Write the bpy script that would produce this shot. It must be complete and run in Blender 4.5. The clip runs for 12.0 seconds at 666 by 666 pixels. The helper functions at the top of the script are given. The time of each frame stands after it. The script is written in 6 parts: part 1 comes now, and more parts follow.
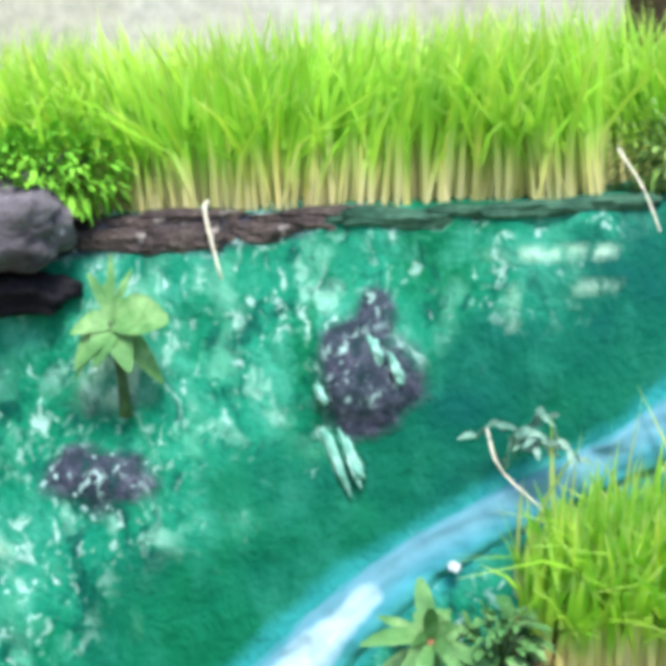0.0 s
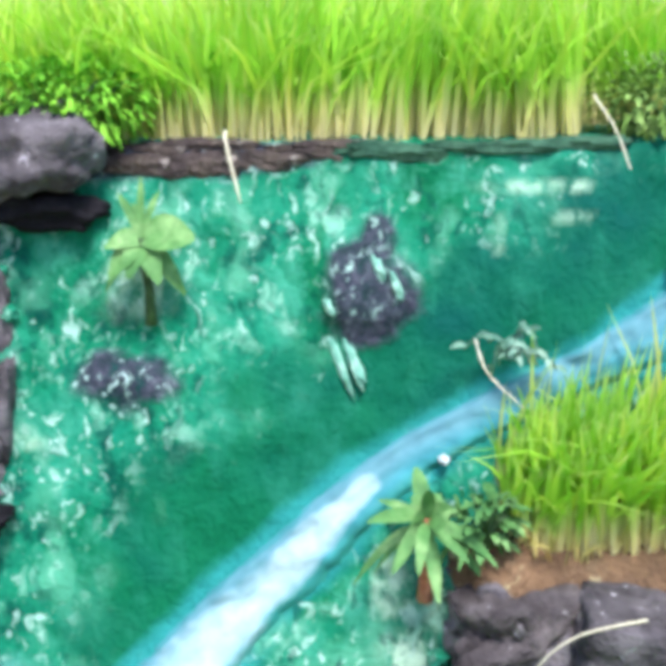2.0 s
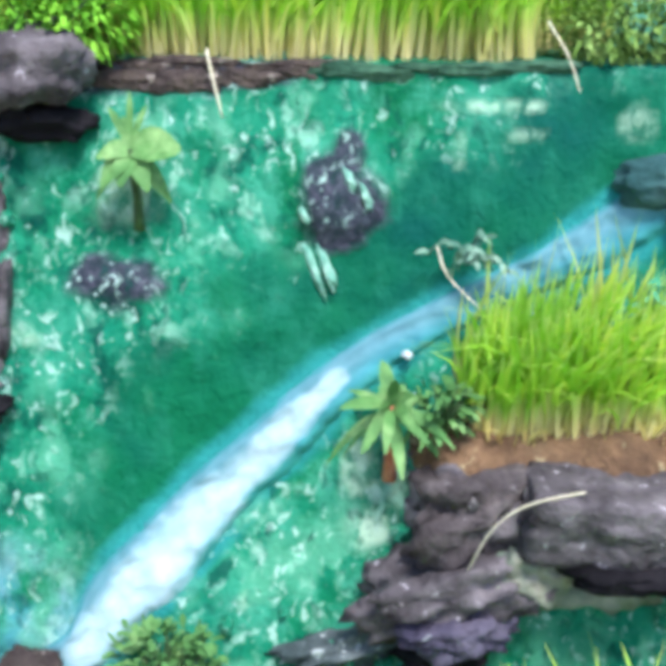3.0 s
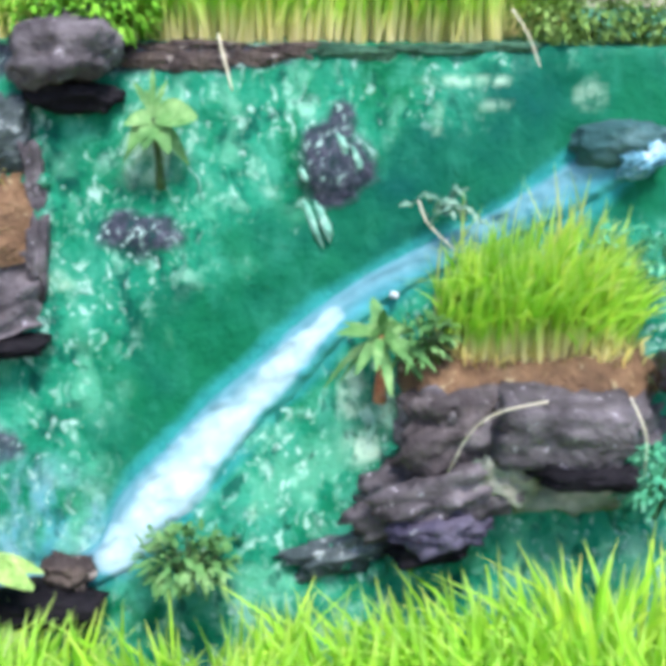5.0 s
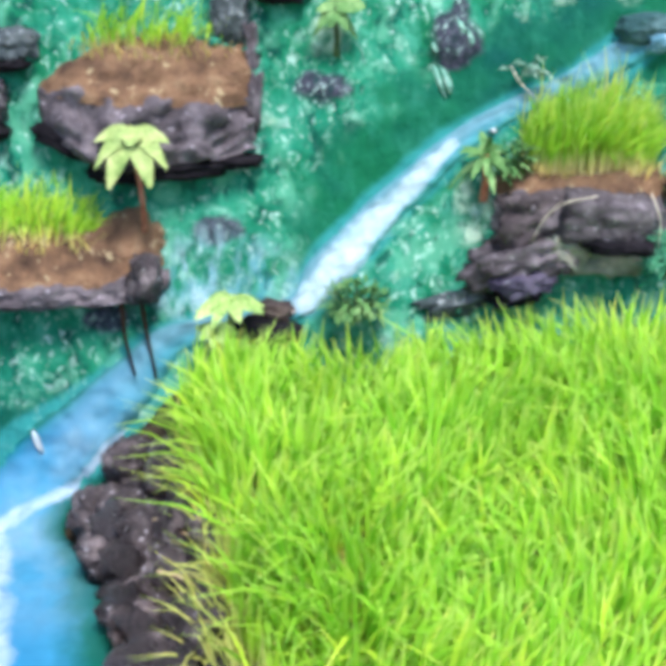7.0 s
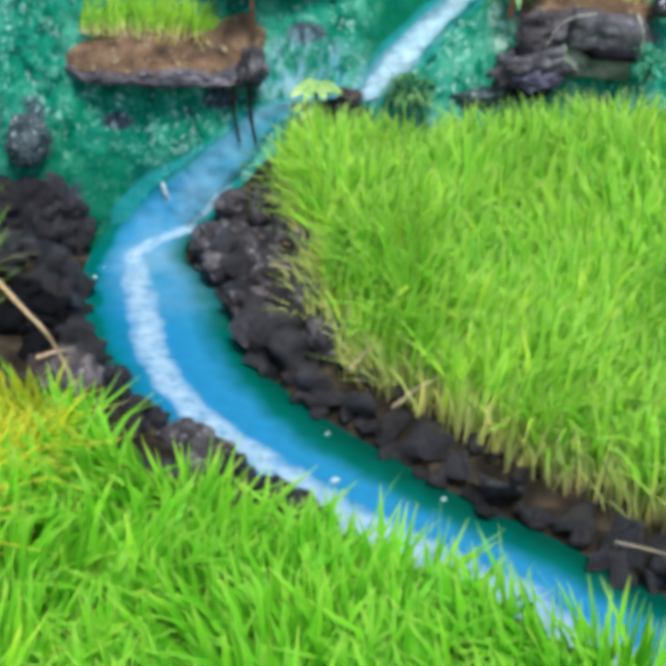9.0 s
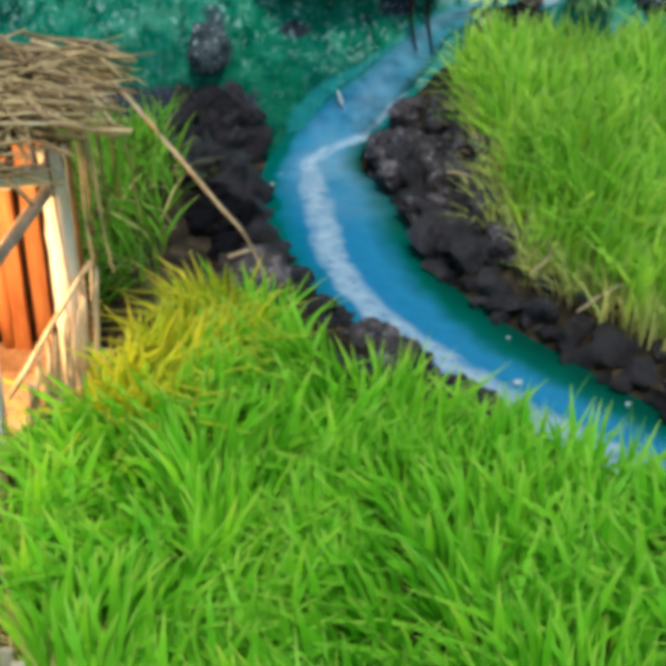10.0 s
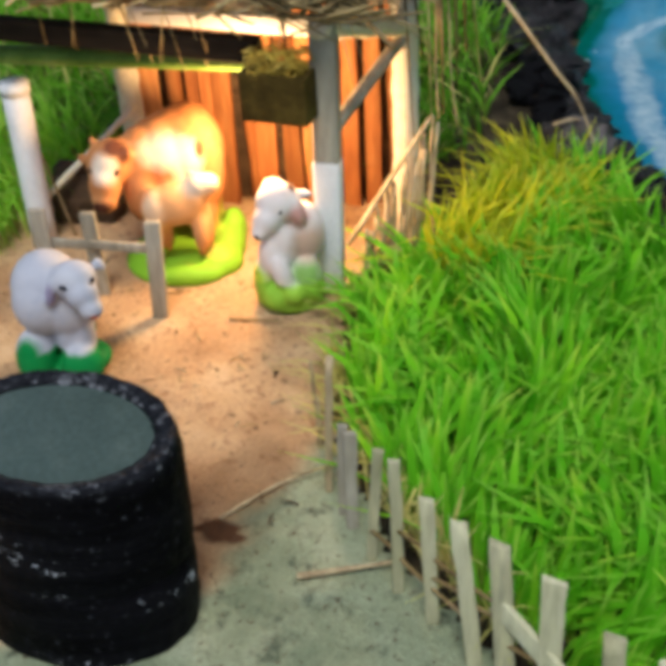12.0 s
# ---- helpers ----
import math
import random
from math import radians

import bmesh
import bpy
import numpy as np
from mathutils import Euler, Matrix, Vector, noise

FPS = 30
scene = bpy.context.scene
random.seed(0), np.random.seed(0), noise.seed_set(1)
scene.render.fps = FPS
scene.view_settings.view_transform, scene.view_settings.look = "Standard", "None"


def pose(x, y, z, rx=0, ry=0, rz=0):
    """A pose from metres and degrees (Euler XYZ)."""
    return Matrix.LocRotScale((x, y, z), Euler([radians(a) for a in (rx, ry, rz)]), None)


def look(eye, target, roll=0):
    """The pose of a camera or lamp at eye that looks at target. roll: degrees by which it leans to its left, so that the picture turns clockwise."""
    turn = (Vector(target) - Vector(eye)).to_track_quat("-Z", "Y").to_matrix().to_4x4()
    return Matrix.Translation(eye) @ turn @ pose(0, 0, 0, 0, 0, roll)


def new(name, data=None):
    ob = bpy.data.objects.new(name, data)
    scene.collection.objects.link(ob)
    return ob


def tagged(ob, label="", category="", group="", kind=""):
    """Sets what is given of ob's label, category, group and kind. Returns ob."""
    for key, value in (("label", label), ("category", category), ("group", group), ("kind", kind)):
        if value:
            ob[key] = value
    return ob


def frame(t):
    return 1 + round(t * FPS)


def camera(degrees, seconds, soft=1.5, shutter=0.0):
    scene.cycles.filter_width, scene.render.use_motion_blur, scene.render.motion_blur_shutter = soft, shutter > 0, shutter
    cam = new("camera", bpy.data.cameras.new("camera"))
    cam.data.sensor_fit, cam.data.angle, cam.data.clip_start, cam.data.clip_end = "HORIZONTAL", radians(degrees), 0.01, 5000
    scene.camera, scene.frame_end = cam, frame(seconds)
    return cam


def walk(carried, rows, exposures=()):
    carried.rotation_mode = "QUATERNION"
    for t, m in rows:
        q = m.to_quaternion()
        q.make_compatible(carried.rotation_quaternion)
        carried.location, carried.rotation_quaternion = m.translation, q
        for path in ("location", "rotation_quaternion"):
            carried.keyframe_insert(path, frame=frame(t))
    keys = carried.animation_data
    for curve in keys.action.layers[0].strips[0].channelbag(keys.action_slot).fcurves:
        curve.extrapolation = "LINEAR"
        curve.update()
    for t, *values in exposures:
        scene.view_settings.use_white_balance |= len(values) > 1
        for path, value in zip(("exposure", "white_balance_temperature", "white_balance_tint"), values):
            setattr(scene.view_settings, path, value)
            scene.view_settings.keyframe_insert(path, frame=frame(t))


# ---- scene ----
# ---------------------------------------------------------------- camera and walk
def aim(x, y, z, yaw, pitch, roll):
    a, p = radians(yaw), radians(pitch)
    return look((x, y, z), (x - math.sin(a) * math.cos(p), y + math.cos(a) * math.cos(p), z + math.sin(p)), roll)


PATH = [
    (0.0, 0.273, 1.232, 0.716, 7.07, -11.27, -2.45),
    (0.5, 0.231, 1.190, 0.727, 2.59, -15.58, -0.97),
    (1.0, 0.230, 1.148, 0.736, 1.19, -16.83, 0.38),
    (1.5, 0.242, 1.144, 0.709, 3.50, -13.61, -0.25),
    (2.0, 0.231, 1.149, 0.721, 3.23, -14.61, -0.54),
    (2.5, 0.234, 1.106, 0.709, 2.19, -17.42, -0.55),
    (3.0, 0.215, 1.080, 0.728, 0.27, -18.74, 0.71),
    (3.2, 0.203, 1.073, 0.716, -0.66, -17.98, 0.32),
    (4.8, 0.206, 0.952, 0.696, -1.16, -16.20, 1.04),
    (5.0, 0.209, 0.946, 0.691, -0.38, -16.68, 0.34),
    (5.5, 0.180, 0.807, 0.693, -0.64, -17.06, 0.32),
    (6.0, 0.161, 0.758, 0.666, -2.04, -18.02, 1.48),
    (6.5, 0.141, 0.673, 0.684, -0.09, -19.90, 1.35),
    (7.0, 0.076, 0.484, 0.706, 0.09, -20.96, 0.95),
    (7.2, 0.054, 0.457, 0.702, 0.02, -21.20, 1.34),
    (8.8, -0.001, 0.002, 0.705, -0.95, -24.99, 3.99),
    (9.0, 0.000, 0.000, 0.700, 0.00, -26.63, 3.13),
    (9.5, -0.013, -0.018, 0.687, 3.17, -29.31, 2.33),
    (10.0, -0.056, -0.038, 0.687, 7.85, -30.86, 0.67),
    (10.3, -0.076, -0.055, 0.683, 11.25, -31.20, 1.00),
    (10.5, -0.092, -0.065, 0.679, 11.24, -31.86, 1.25),
    (11.0, -0.108, -0.088, 0.672, 15.87, -34.86, -0.80),
    (11.5, -0.119, -0.105, 0.652, 21.92, -34.96, -3.65),
    (12.0, -0.131, -0.112, 0.654, 23.02, -35.11, -3.96),
]
cam = camera(34.0, 12.0, soft=6.8)
walk(cam, [(row[0], aim(*row[1:])) for row in PATH],
     exposures=[(0.0, 1.15, 6300, 18), (0.5, 1.27, 6300, 18), (1.0, 1.25, 6300, 18), (1.6, 1.18, 6300, 19), (2.5, 1.17, 6300, 19), (3.0, 1.09, 6300, 19), (5.0, 1.15, 6350, 21), (7.2, 1.03, 6400, 24), (8.8, 0.72, 6200, 15), (9.0, 0.56, 6100, 13), (9.5, 0.17, 6050, 10), (10.0, -0.05, 6200, 10), (10.5, -0.37, 6300, 10), (12.0, -0.37, 6350, 9)])

# ---------------------------------------------------------------- light
SUN_EL, SUN_AZ = 64.0, 162.0          # degrees; azimuth clockwise from +y
world = bpy.data.worlds.new("sky")
scene.world = world
world.use_nodes = True
wn = world.node_tree
sky = wn.nodes.new("ShaderNodeTexSky")
sky.sky_type, sky.sun_disc = "NISHITA", False
sky.sun_elevation, sky.sun_rotation = radians(SUN_EL), radians(SUN_AZ)
wn.links.new(sky.outputs[0], wn.nodes["Background"].inputs[0])
wn.nodes["Background"].inputs[1].default_value = 0.135
sun = new("sun", bpy.data.lights.new("sun", "SUN"))
sun.data.energy, sun.data.angle, sun.data.color = 3.0, radians(18), (1.0, 0.965, 0.90)
sa, se = radians(SUN_AZ), radians(SUN_EL)
sun.matrix_world = look((math.sin(sa) * math.cos(se) * 5, math.cos(sa) * math.cos(se) * 5, math.sin(se) * 5), (0, 0, 0))
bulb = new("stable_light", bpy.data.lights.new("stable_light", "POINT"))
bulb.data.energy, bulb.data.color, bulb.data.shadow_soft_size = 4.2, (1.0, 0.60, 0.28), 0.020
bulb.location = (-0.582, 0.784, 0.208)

# ---------------------------------------------------------------- materials
def nodes_of(name, rough=0.8, metal=0.0):
    m = bpy.data.materials.new(name)
    m.use_nodes = True
    t = m.node_tree
    b = t.nodes["Principled BSDF"]
    b.inputs["Roughness"].default_value, b.inputs["Metallic"].default_value = rough, metal
    b.inputs["Specular IOR Level"].default_value = 0.4 if rough < 0.4 else 0.12
    return m, t, b


def node(t, kind, **inputs):
    n = t.nodes.new(kind)
    for key, value in inputs.items():
        sock = n.inputs[int(key)] if key.isdigit() else n.inputs[key.replace("_", " ")]
        if isinstance(value, bpy.types.NodeSocket):
            t.links.new(value, sock)
        else:
            sock.default_value = value
    return n


def ramp(t, fac, stops):
    r = t.nodes.new("ShaderNodeValToRGB")
    while len(r.color_ramp.elements) < len(stops):
        r.color_ramp.elements.new(0.5)
    for e, (p, c) in zip(r.color_ramp.elements, stops):
        e.position = p
        e.color = (*c, 1) if len(c) == 3 else c
    t.links.new(fac, r.inputs[0])
    return r.outputs[0]


def grey(v):
    return (v, v, v)


def mix(t, fac, a, b, mode="MIX"):
    n = t.nodes.new("ShaderNodeMix")
    n.data_type, n.blend_type = "RGBA", mode
    for sock, value in ((n.inputs[0], fac), (n.inputs[6], a), (n.inputs[7], b)):
        if isinstance(value, bpy.types.NodeSocket):
            t.links.new(value, sock)
        else:
            sock.default_value = value if isinstance(value, (int, float)) else (*value, 1)
    return n.outputs[2]


def noise_tex(t, scale, detail=5, rough=0.6, vec=None, stretch=None):
    n = node(t, "ShaderNodeTexNoise", Scale=scale, Detail=detail, Roughness=rough)
    if vec is None:
        vec = t.nodes.new("ShaderNodeTexCoord").outputs["Object"]
    if stretch:
        vec = node(t, "ShaderNodeMapping", Vector=vec, Scale=stretch).outputs[0]
    t.links.new(vec, n.inputs["Vector"])
    return n.outputs["Fac"]


def attr(t, name):
    n = t.nodes.new("ShaderNodeAttribute")
    n.attribute_name = name
    return n


def bumped(t, b, fac, strength=0.4, distance=0.003):
    n = node(t, "ShaderNodeBump", Height=fac, Strength=strength, Distance=distance)
    t.links.new(n.outputs[0], b.inputs["Normal"])


def surface(name, colors, scale=40, rough=0.85, bump=0.5, fine=220, stretch=None, speck=None, dist=0.003, obj_random=0.0, island=0.0):
    """Colours by a noise at one scale, roughened by a finer one."""
    m, t, b = nodes_of(name, rough)
    big = noise_tex(t, scale, stretch=stretch)
    small = noise_tex(t, fine, detail=3, stretch=stretch)
    n = len(colors)
    col = ramp(t, big, [(0.28 + 0.44 * i / max(1, n - 1), c) for i, c in enumerate(colors)])
    col = mix(t, 0.55, col, ramp(t, small, [(0.25, grey(0.35)), (0.75, grey(0.75))]), "OVERLAY")
    if speck:
        tiny = noise_tex(t, speck[0], detail=2)
        col = mix(t, ramp(t, tiny, [(speck[1], grey(0)), (speck[1] + 0.06, grey(1))]), col, speck[2])
    if obj_random:
        info = t.nodes.new("ShaderNodeObjectInfo")
        col = mix(t, obj_random, col, ramp(t, info.outputs["Random"], [(0, grey(0.15)), (1, grey(0.85))]), "OVERLAY")
    if island:
        each = t.nodes.new("ShaderNodeNewGeometry").outputs["Random Per Island"]
        col = mix(t, island, col, ramp(t, each, [(0.0, (0.10, 0.08, 0.05)), (0.35, (0.34, 0.30, 0.26)), (0.7, (0.52, 0.52, 0.48)), (1.0, (0.84, 0.80, 0.74))]), "OVERLAY")
    t.links.new(col, b.inputs["Base Color"])
    s = node(t, "ShaderNodeMath", **{"0": big, "1": small})
    bumped(t, b, s.outputs[0], bump, dist)
    return m


def grass_material(name, root, low, blade, tip):
    m, t, b = nodes_of(name, 0.45)
    h, r = attr(t, "height").outputs["Fac"], attr(t, "chance").outputs["Fac"]
    col = ramp(t, h, [(0.0, root), (0.16, low), (0.42, blade), (0.75, blade), (1.0, tip)])
    col = mix(t, 0.6, col, ramp(t, r, [(0.0, (0.30, 0.40, 0.22)), (0.5, (0.5, 0.5, 0.5)), (0.9, (0.68, 0.62, 0.5)), (1.0, (0.95, 0.75, 0.55))]), "OVERLAY")
    patch = noise_tex(t, 9, detail=3)
    col = mix(t, 0.5, col, ramp(t, patch, [(0.3, (0.38, 0.46, 0.36)), (0.7, (0.62, 0.56, 0.5))]), "OVERLAY")
    t.links.new(col, b.inputs["Base Color"])
    tr = node(t, "ShaderNodeBsdfTranslucent", Color=col)
    ms = node(t, "ShaderNodeMixShader", Fac=0.42)
    t.links.new(b.outputs[0], ms.inputs[1])
    t.links.new(tr.outputs[0], ms.inputs[2])
    t.links.new(ms.outputs[0], t.nodes["Material Output"].inputs[0])
    return m


GRASS = grass_material("grass_blades", (0.64, 0.58, 0.28), (0.50, 0.58, 0.15), (0.34, 0.67, 0.06), (0.56, 0.78, 0.22))
GRASS_DEEP = grass_material("grass_blades_deep", (0.42, 0.42, 0.13), (0.26, 0.48, 0.05), (0.19, 0.58, 0.026), (0.42, 0.70, 0.11))
# yellowish blades, with the stable lamp's warm light put into their colour
GRASS_LAMPLIT = grass_material("grass_blades_lamplit", (0.70, 0.56, 0.14), (0.60, 0.56, 0.07), (0.60, 0.66, 0.034), (0.78, 0.80, 0.14))
GRASS_TOP = grass_material("grass_blades_terrace", (0.82, 0.74, 0.44), (0.72, 0.72, 0.34), (0.38, 0.68, 0.07), (0.62, 0.80, 0.28))
GRASS_DRY = grass_material("grass_blades_dry", (0.42, 0.34, 0.16), (0.52, 0.44, 0.20), (0.60, 0.54, 0.22), (0.56, 0.58, 0.20))
GRASS_STEM = grass_material("grass_bare_stems", (0.34, 0.27, 0.13), (0.54, 0.50, 0.22), (0.54, 0.62, 0.20), (0.38, 0.62, 0.10))
GRASS_BANK = grass_material("grass_blades_bank", (0.22, 0.20, 0.07), (0.13, 0.22, 0.03), (0.16, 0.42, 0.028), (0.42, 0.56, 0.13))
LEAF_PALE = surface("leaf_pale", [(0.10, 0.22, 0.05), (0.26, 0.37, 0.12), (0.44, 0.51, 0.22)], 45, 0.5, 0.2)
LEAF_LIME = surface("leaf_lime", [(0.08, 0.20, 0.04), (0.24, 0.40, 0.11), (0.48, 0.58, 0.26)], 60, 0.5, 0.2)
LEAF_DUSTY = surface("leaf_dusty", [(0.03, 0.12, 0.035), (0.085, 0.22, 0.065), (0.22, 0.38, 0.15)], 40, 0.55, 0.2)
LEAF_OLIVE = surface("leaf_olive", [(0.05, 0.12, 0.02), (0.13, 0.25, 0.05), (0.24, 0.38, 0.11)], 45, 0.6, 0.2)
LEAF_TEAL = surface("leaf_teal", [(0.02, 0.17, 0.08), (0.06, 0.32, 0.17), (0.22, 0.50, 0.33)], 45, 0.6, 0.2)
MOSS_DARK = surface("dark_green_moss", [(0.012, 0.040, 0.026), (0.030, 0.090, 0.056), (0.07, 0.16, 0.10)], 30, 0.9, 0.8, 120)
ROCK_PALE = surface("pale_greenish_rock", [(0.06, 0.12, 0.085), (0.17, 0.20, 0.155), (0.33, 0.31, 0.25)], 24, 0.85, 0.8, 120)
ROCK_TEAL = surface("teal_stained_rock", [(0.012, 0.050, 0.050), (0.030, 0.090, 0.092), (0.085, 0.165, 0.165)], 22, 0.85, 0.8, 120)
ROCK_FLECKED = surface("flecked_rock", [(0.018, 0.036, 0.036), (0.062, 0.084, 0.088), (0.14, 0.175, 0.175)], 28, 0.8, 1.0, 120, speck=(95, 0.61, (0.34, 0.40, 0.40)), dist=0.006)
MOSS = surface("moss_green", [(0.05, 0.22, 0.02), (0.14, 0.42, 0.03), (0.25, 0.55, 0.05)], 35, 0.7, 0.3)
ROCK = surface("grey_rock", [(0.020, 0.018, 0.020), (0.084, 0.078, 0.084), (0.185, 0.172, 0.182)], 26, 0.8, 1.0, 90, speck=(110, 0.66, (0.34, 0.33, 0.36)), dist=0.006)
ROCK_BLUE = surface("blue_grey_rock", [(0.018, 0.018, 0.036), (0.056, 0.053, 0.082), (0.12, 0.112, 0.15)], 24, 0.75, 1.0, 140, speck=(70, 0.70, (0.36, 0.40, 0.42)), dist=0.006)
# the stones' own pale specks, brightened to put glints into the colour
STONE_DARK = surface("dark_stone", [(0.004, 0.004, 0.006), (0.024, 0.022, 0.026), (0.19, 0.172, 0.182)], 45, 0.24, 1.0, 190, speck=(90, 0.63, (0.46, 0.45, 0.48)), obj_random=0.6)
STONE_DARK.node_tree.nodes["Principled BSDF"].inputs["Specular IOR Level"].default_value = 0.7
STONE_PAINTED = surface("painted_stone", [(0.02, 0.05, 0.08), (0.10, 0.28, 0.36), (0.50, 0.66, 0.72)], 60, 0.5, 0.7)
SOIL_BROWN = surface("brown_soil", [(0.045, 0.030, 0.022), (0.125, 0.078, 0.046), (0.20, 0.125, 0.070), (0.27, 0.20, 0.115)], 26, 0.95, 1.0, 240, speck=(60, 0.62, (0.36, 0.30, 0.17)), dist=0.006)
# near-black: the slab gaps' shade as a colour; also on stones near the stable
NEAR_BLACK = surface("near_black", [(0.002, 0.002, 0.003), (0.006, 0.006, 0.008), (0.016, 0.015, 0.018)], 40, 0.8, 0.8)
SOIL_DARK = surface("dark_brown_soil", [(0.030, 0.024, 0.024), (0.066, 0.054, 0.050), (0.13, 0.105, 0.085)], 26, 0.95, 1.0, 200, speck=(70, 0.66, (0.30, 0.27, 0.24)), dist=0.006)
EARTH = surface("dark_earth", [(0.006, 0.005, 0.004), (0.028, 0.022, 0.014), (0.090, 0.070, 0.040)], 26, 0.95, 1.0, 200)
STRAW = surface("dry_straw", [(0.20, 0.145, 0.065), (0.41, 0.32, 0.160), (0.60, 0.51, 0.32)], 22, 0.8, 0.3, island=0.8)
# thatch underlayer: shade between the stalks is put into its dark colour
STRAW_BED = surface("dark_matted_straw", [(0.030, 0.020, 0.010), (0.10, 0.075, 0.038), (0.22, 0.17, 0.09)], 60, 0.9, 1.0, 200, stretch=(0.3, 1, 1), dist=0.006)
STRAW_PALE = surface("pale_straw", [(0.46, 0.43, 0.30), (0.62, 0.60, 0.44), (0.72, 0.70, 0.56)], 40, 0.8, 0.3)
STRAW_DUSTY = surface("dusty_stems", [(0.05, 0.16, 0.11), (0.13, 0.26, 0.19), (0.26, 0.38, 0.29)], 50, 0.8, 0.3)
STRAW_GOLD = surface("gold_straw", [(0.25, 0.15, 0.02), (0.55, 0.38, 0.06), (0.75, 0.55, 0.15)], 60, 0.6, 0.3)
TWIG = surface("dry_twig", [(0.22, 0.15, 0.08), (0.44, 0.34, 0.20), (0.58, 0.48, 0.31)], 50, 0.85, 0.5, stretch=(1, 1, 0.25))
TWIG_PALE = surface("pale_twig", [(0.36, 0.25, 0.13), (0.58, 0.45, 0.27), (0.70, 0.58, 0.38)], 50, 0.8, 0.5, stretch=(1, 1, 0.25))
ROCK_BROWN = surface("brown_rock", [(0.022, 0.019, 0.020), (0.074, 0.066, 0.067), (0.165, 0.148, 0.148)], 30, 0.85, 1.0, 140, speck=(80, 0.68, (0.34, 0.33, 0.33)), dist=0.006)
ROCK_DARK = surface("dark_rock", [(0.006, 0.006, 0.007), (0.050, 0.045, 0.047), (0.20, 0.18, 0.18)], 30, 0.40, 1.0, 140, speck=(85, 0.64, (0.34, 0.34, 0.36)), dist=0.006)
WOOD_PALE = surface("pale_wood", [(0.30, 0.29, 0.16), (0.48, 0.46, 0.29), (0.62, 0.60, 0.41)], 30, 0.8, 0.5, 200, stretch=(1, 1, 0.15), obj_random=0.3)
WOOD_GREY = surface("weathered_wood", [(0.19, 0.17, 0.125), (0.32, 0.29, 0.225), (0.44, 0.41, 0.335)], 35, 0.85, 0.5, 200, stretch=(1, 1, 0.15))
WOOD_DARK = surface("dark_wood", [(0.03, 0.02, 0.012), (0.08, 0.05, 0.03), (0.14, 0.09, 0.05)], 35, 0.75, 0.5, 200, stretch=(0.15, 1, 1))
WOOD_BLACK = surface("blackened_wood", [(0.006, 0.004, 0.002), (0.018, 0.011, 0.006), (0.040, 0.026, 0.014)], 35, 0.8, 0.5, 200, stretch=(0.15, 1, 1))
WOOD_OLIVE = surface("olive_wood", [(0.028, 0.018, 0.003), (0.070, 0.046, 0.009), (0.125, 0.086, 0.018)], 40, 0.8, 0.5)
SLAT_WOOD = surface("red_brown_slat", [(0.10, 0.030, 0.010), (0.34, 0.122, 0.041), (0.44, 0.180, 0.060), (0.56, 0.28, 0.11)], 34, 0.65, 0.7, 160, stretch=(1, 1, 0.14), obj_random=0.6)
BAMBOO = surface("cream_bamboo", [(0.60, 0.52, 0.36), (0.74, 0.66, 0.48), (0.80, 0.76, 0.62)], 18, 0.55, 0.25)
BAMBOO_GREEN = surface("green_bamboo", [(0.06, 0.12, 0.018), (0.125, 0.215, 0.036), (0.22, 0.31, 0.075)], 20, 0.5, 0.25)
WHITE_PAINT = surface("white_paint", [(0.62, 0.62, 0.62), (0.74, 0.74, 0.74), (0.80, 0.80, 0.80)], 22, 0.5, 0.15)
def tub_material():
    """Tar-like coat, worn to pale flecks in level bands."""
    m, t, b = nodes_of("black_coated_tub", 0.5)
    b.inputs["Specular IOR Level"].default_value = 0.035
    co = t.nodes.new("ShaderNodeTexCoord").outputs["Object"]
    rings = noise_tex(t, 55, 3, vec=co, stretch=(0.12, 0.12, 1.0))
    chips = noise_tex(t, 180, 4, 0.65, vec=co, stretch=(0.7, 0.7, 1.5))
    half = node(t, "ShaderNodeMath", **{"0": chips, "1": rings})
    half.operation = "MULTIPLY"
    f = ramp(t, half.outputs[0], [(0.370, grey(0)), (0.412, grey(1))])
    rim = ramp(t, node(t, "ShaderNodeSeparateXYZ", **{"0": co}).outputs[2], [(0.142, grey(0)), (0.152, grey(1))])
    # pale rim patches: wear, and the wet gloss painted in with it
    worn = ramp(t, noise_tex(t, 32, 5, 0.7, vec=co), [(0.575, grey(0)), (0.66, grey(0.8))])
    bare = node(t, "ShaderNodeMath", **{"0": rim, "1": worn})
    bare.operation = "MULTIPLY"
    f = mix(t, bare.outputs[0], f, grey(1.0))
    col = mix(t, f, mix(t, ramp(t, rings, [(0.4, grey(0)), (0.65, grey(1))]), (0.0015, 0.0015, 0.002), (0.006, 0.006, 0.008)), (0.50, 0.52, 0.56))
    flat_top = ramp(t, node(t, "ShaderNodeSeparateXYZ", **{"0": co}).outputs[2], [(0.1485, grey(0)), (0.1525, grey(0.85))])
    col = mix(t, flat_top, col, ramp(t, chips, [(0.40, (0.010, 0.011, 0.014)), (0.60, (0.026, 0.028, 0.034)), (0.74, (0.11, 0.12, 0.13))]))
    tiny = ramp(t, noise_tex(t, 260, 2, vec=co), [(0.67, grey(0)), (0.74, grey(0.65))])
    col = mix(t, tiny, col, (0.10, 0.105, 0.12))
    t.links.new(col, b.inputs["Base Color"])
    bumped(t, b, half.outputs[0], 0.8, 0.008)
    return m


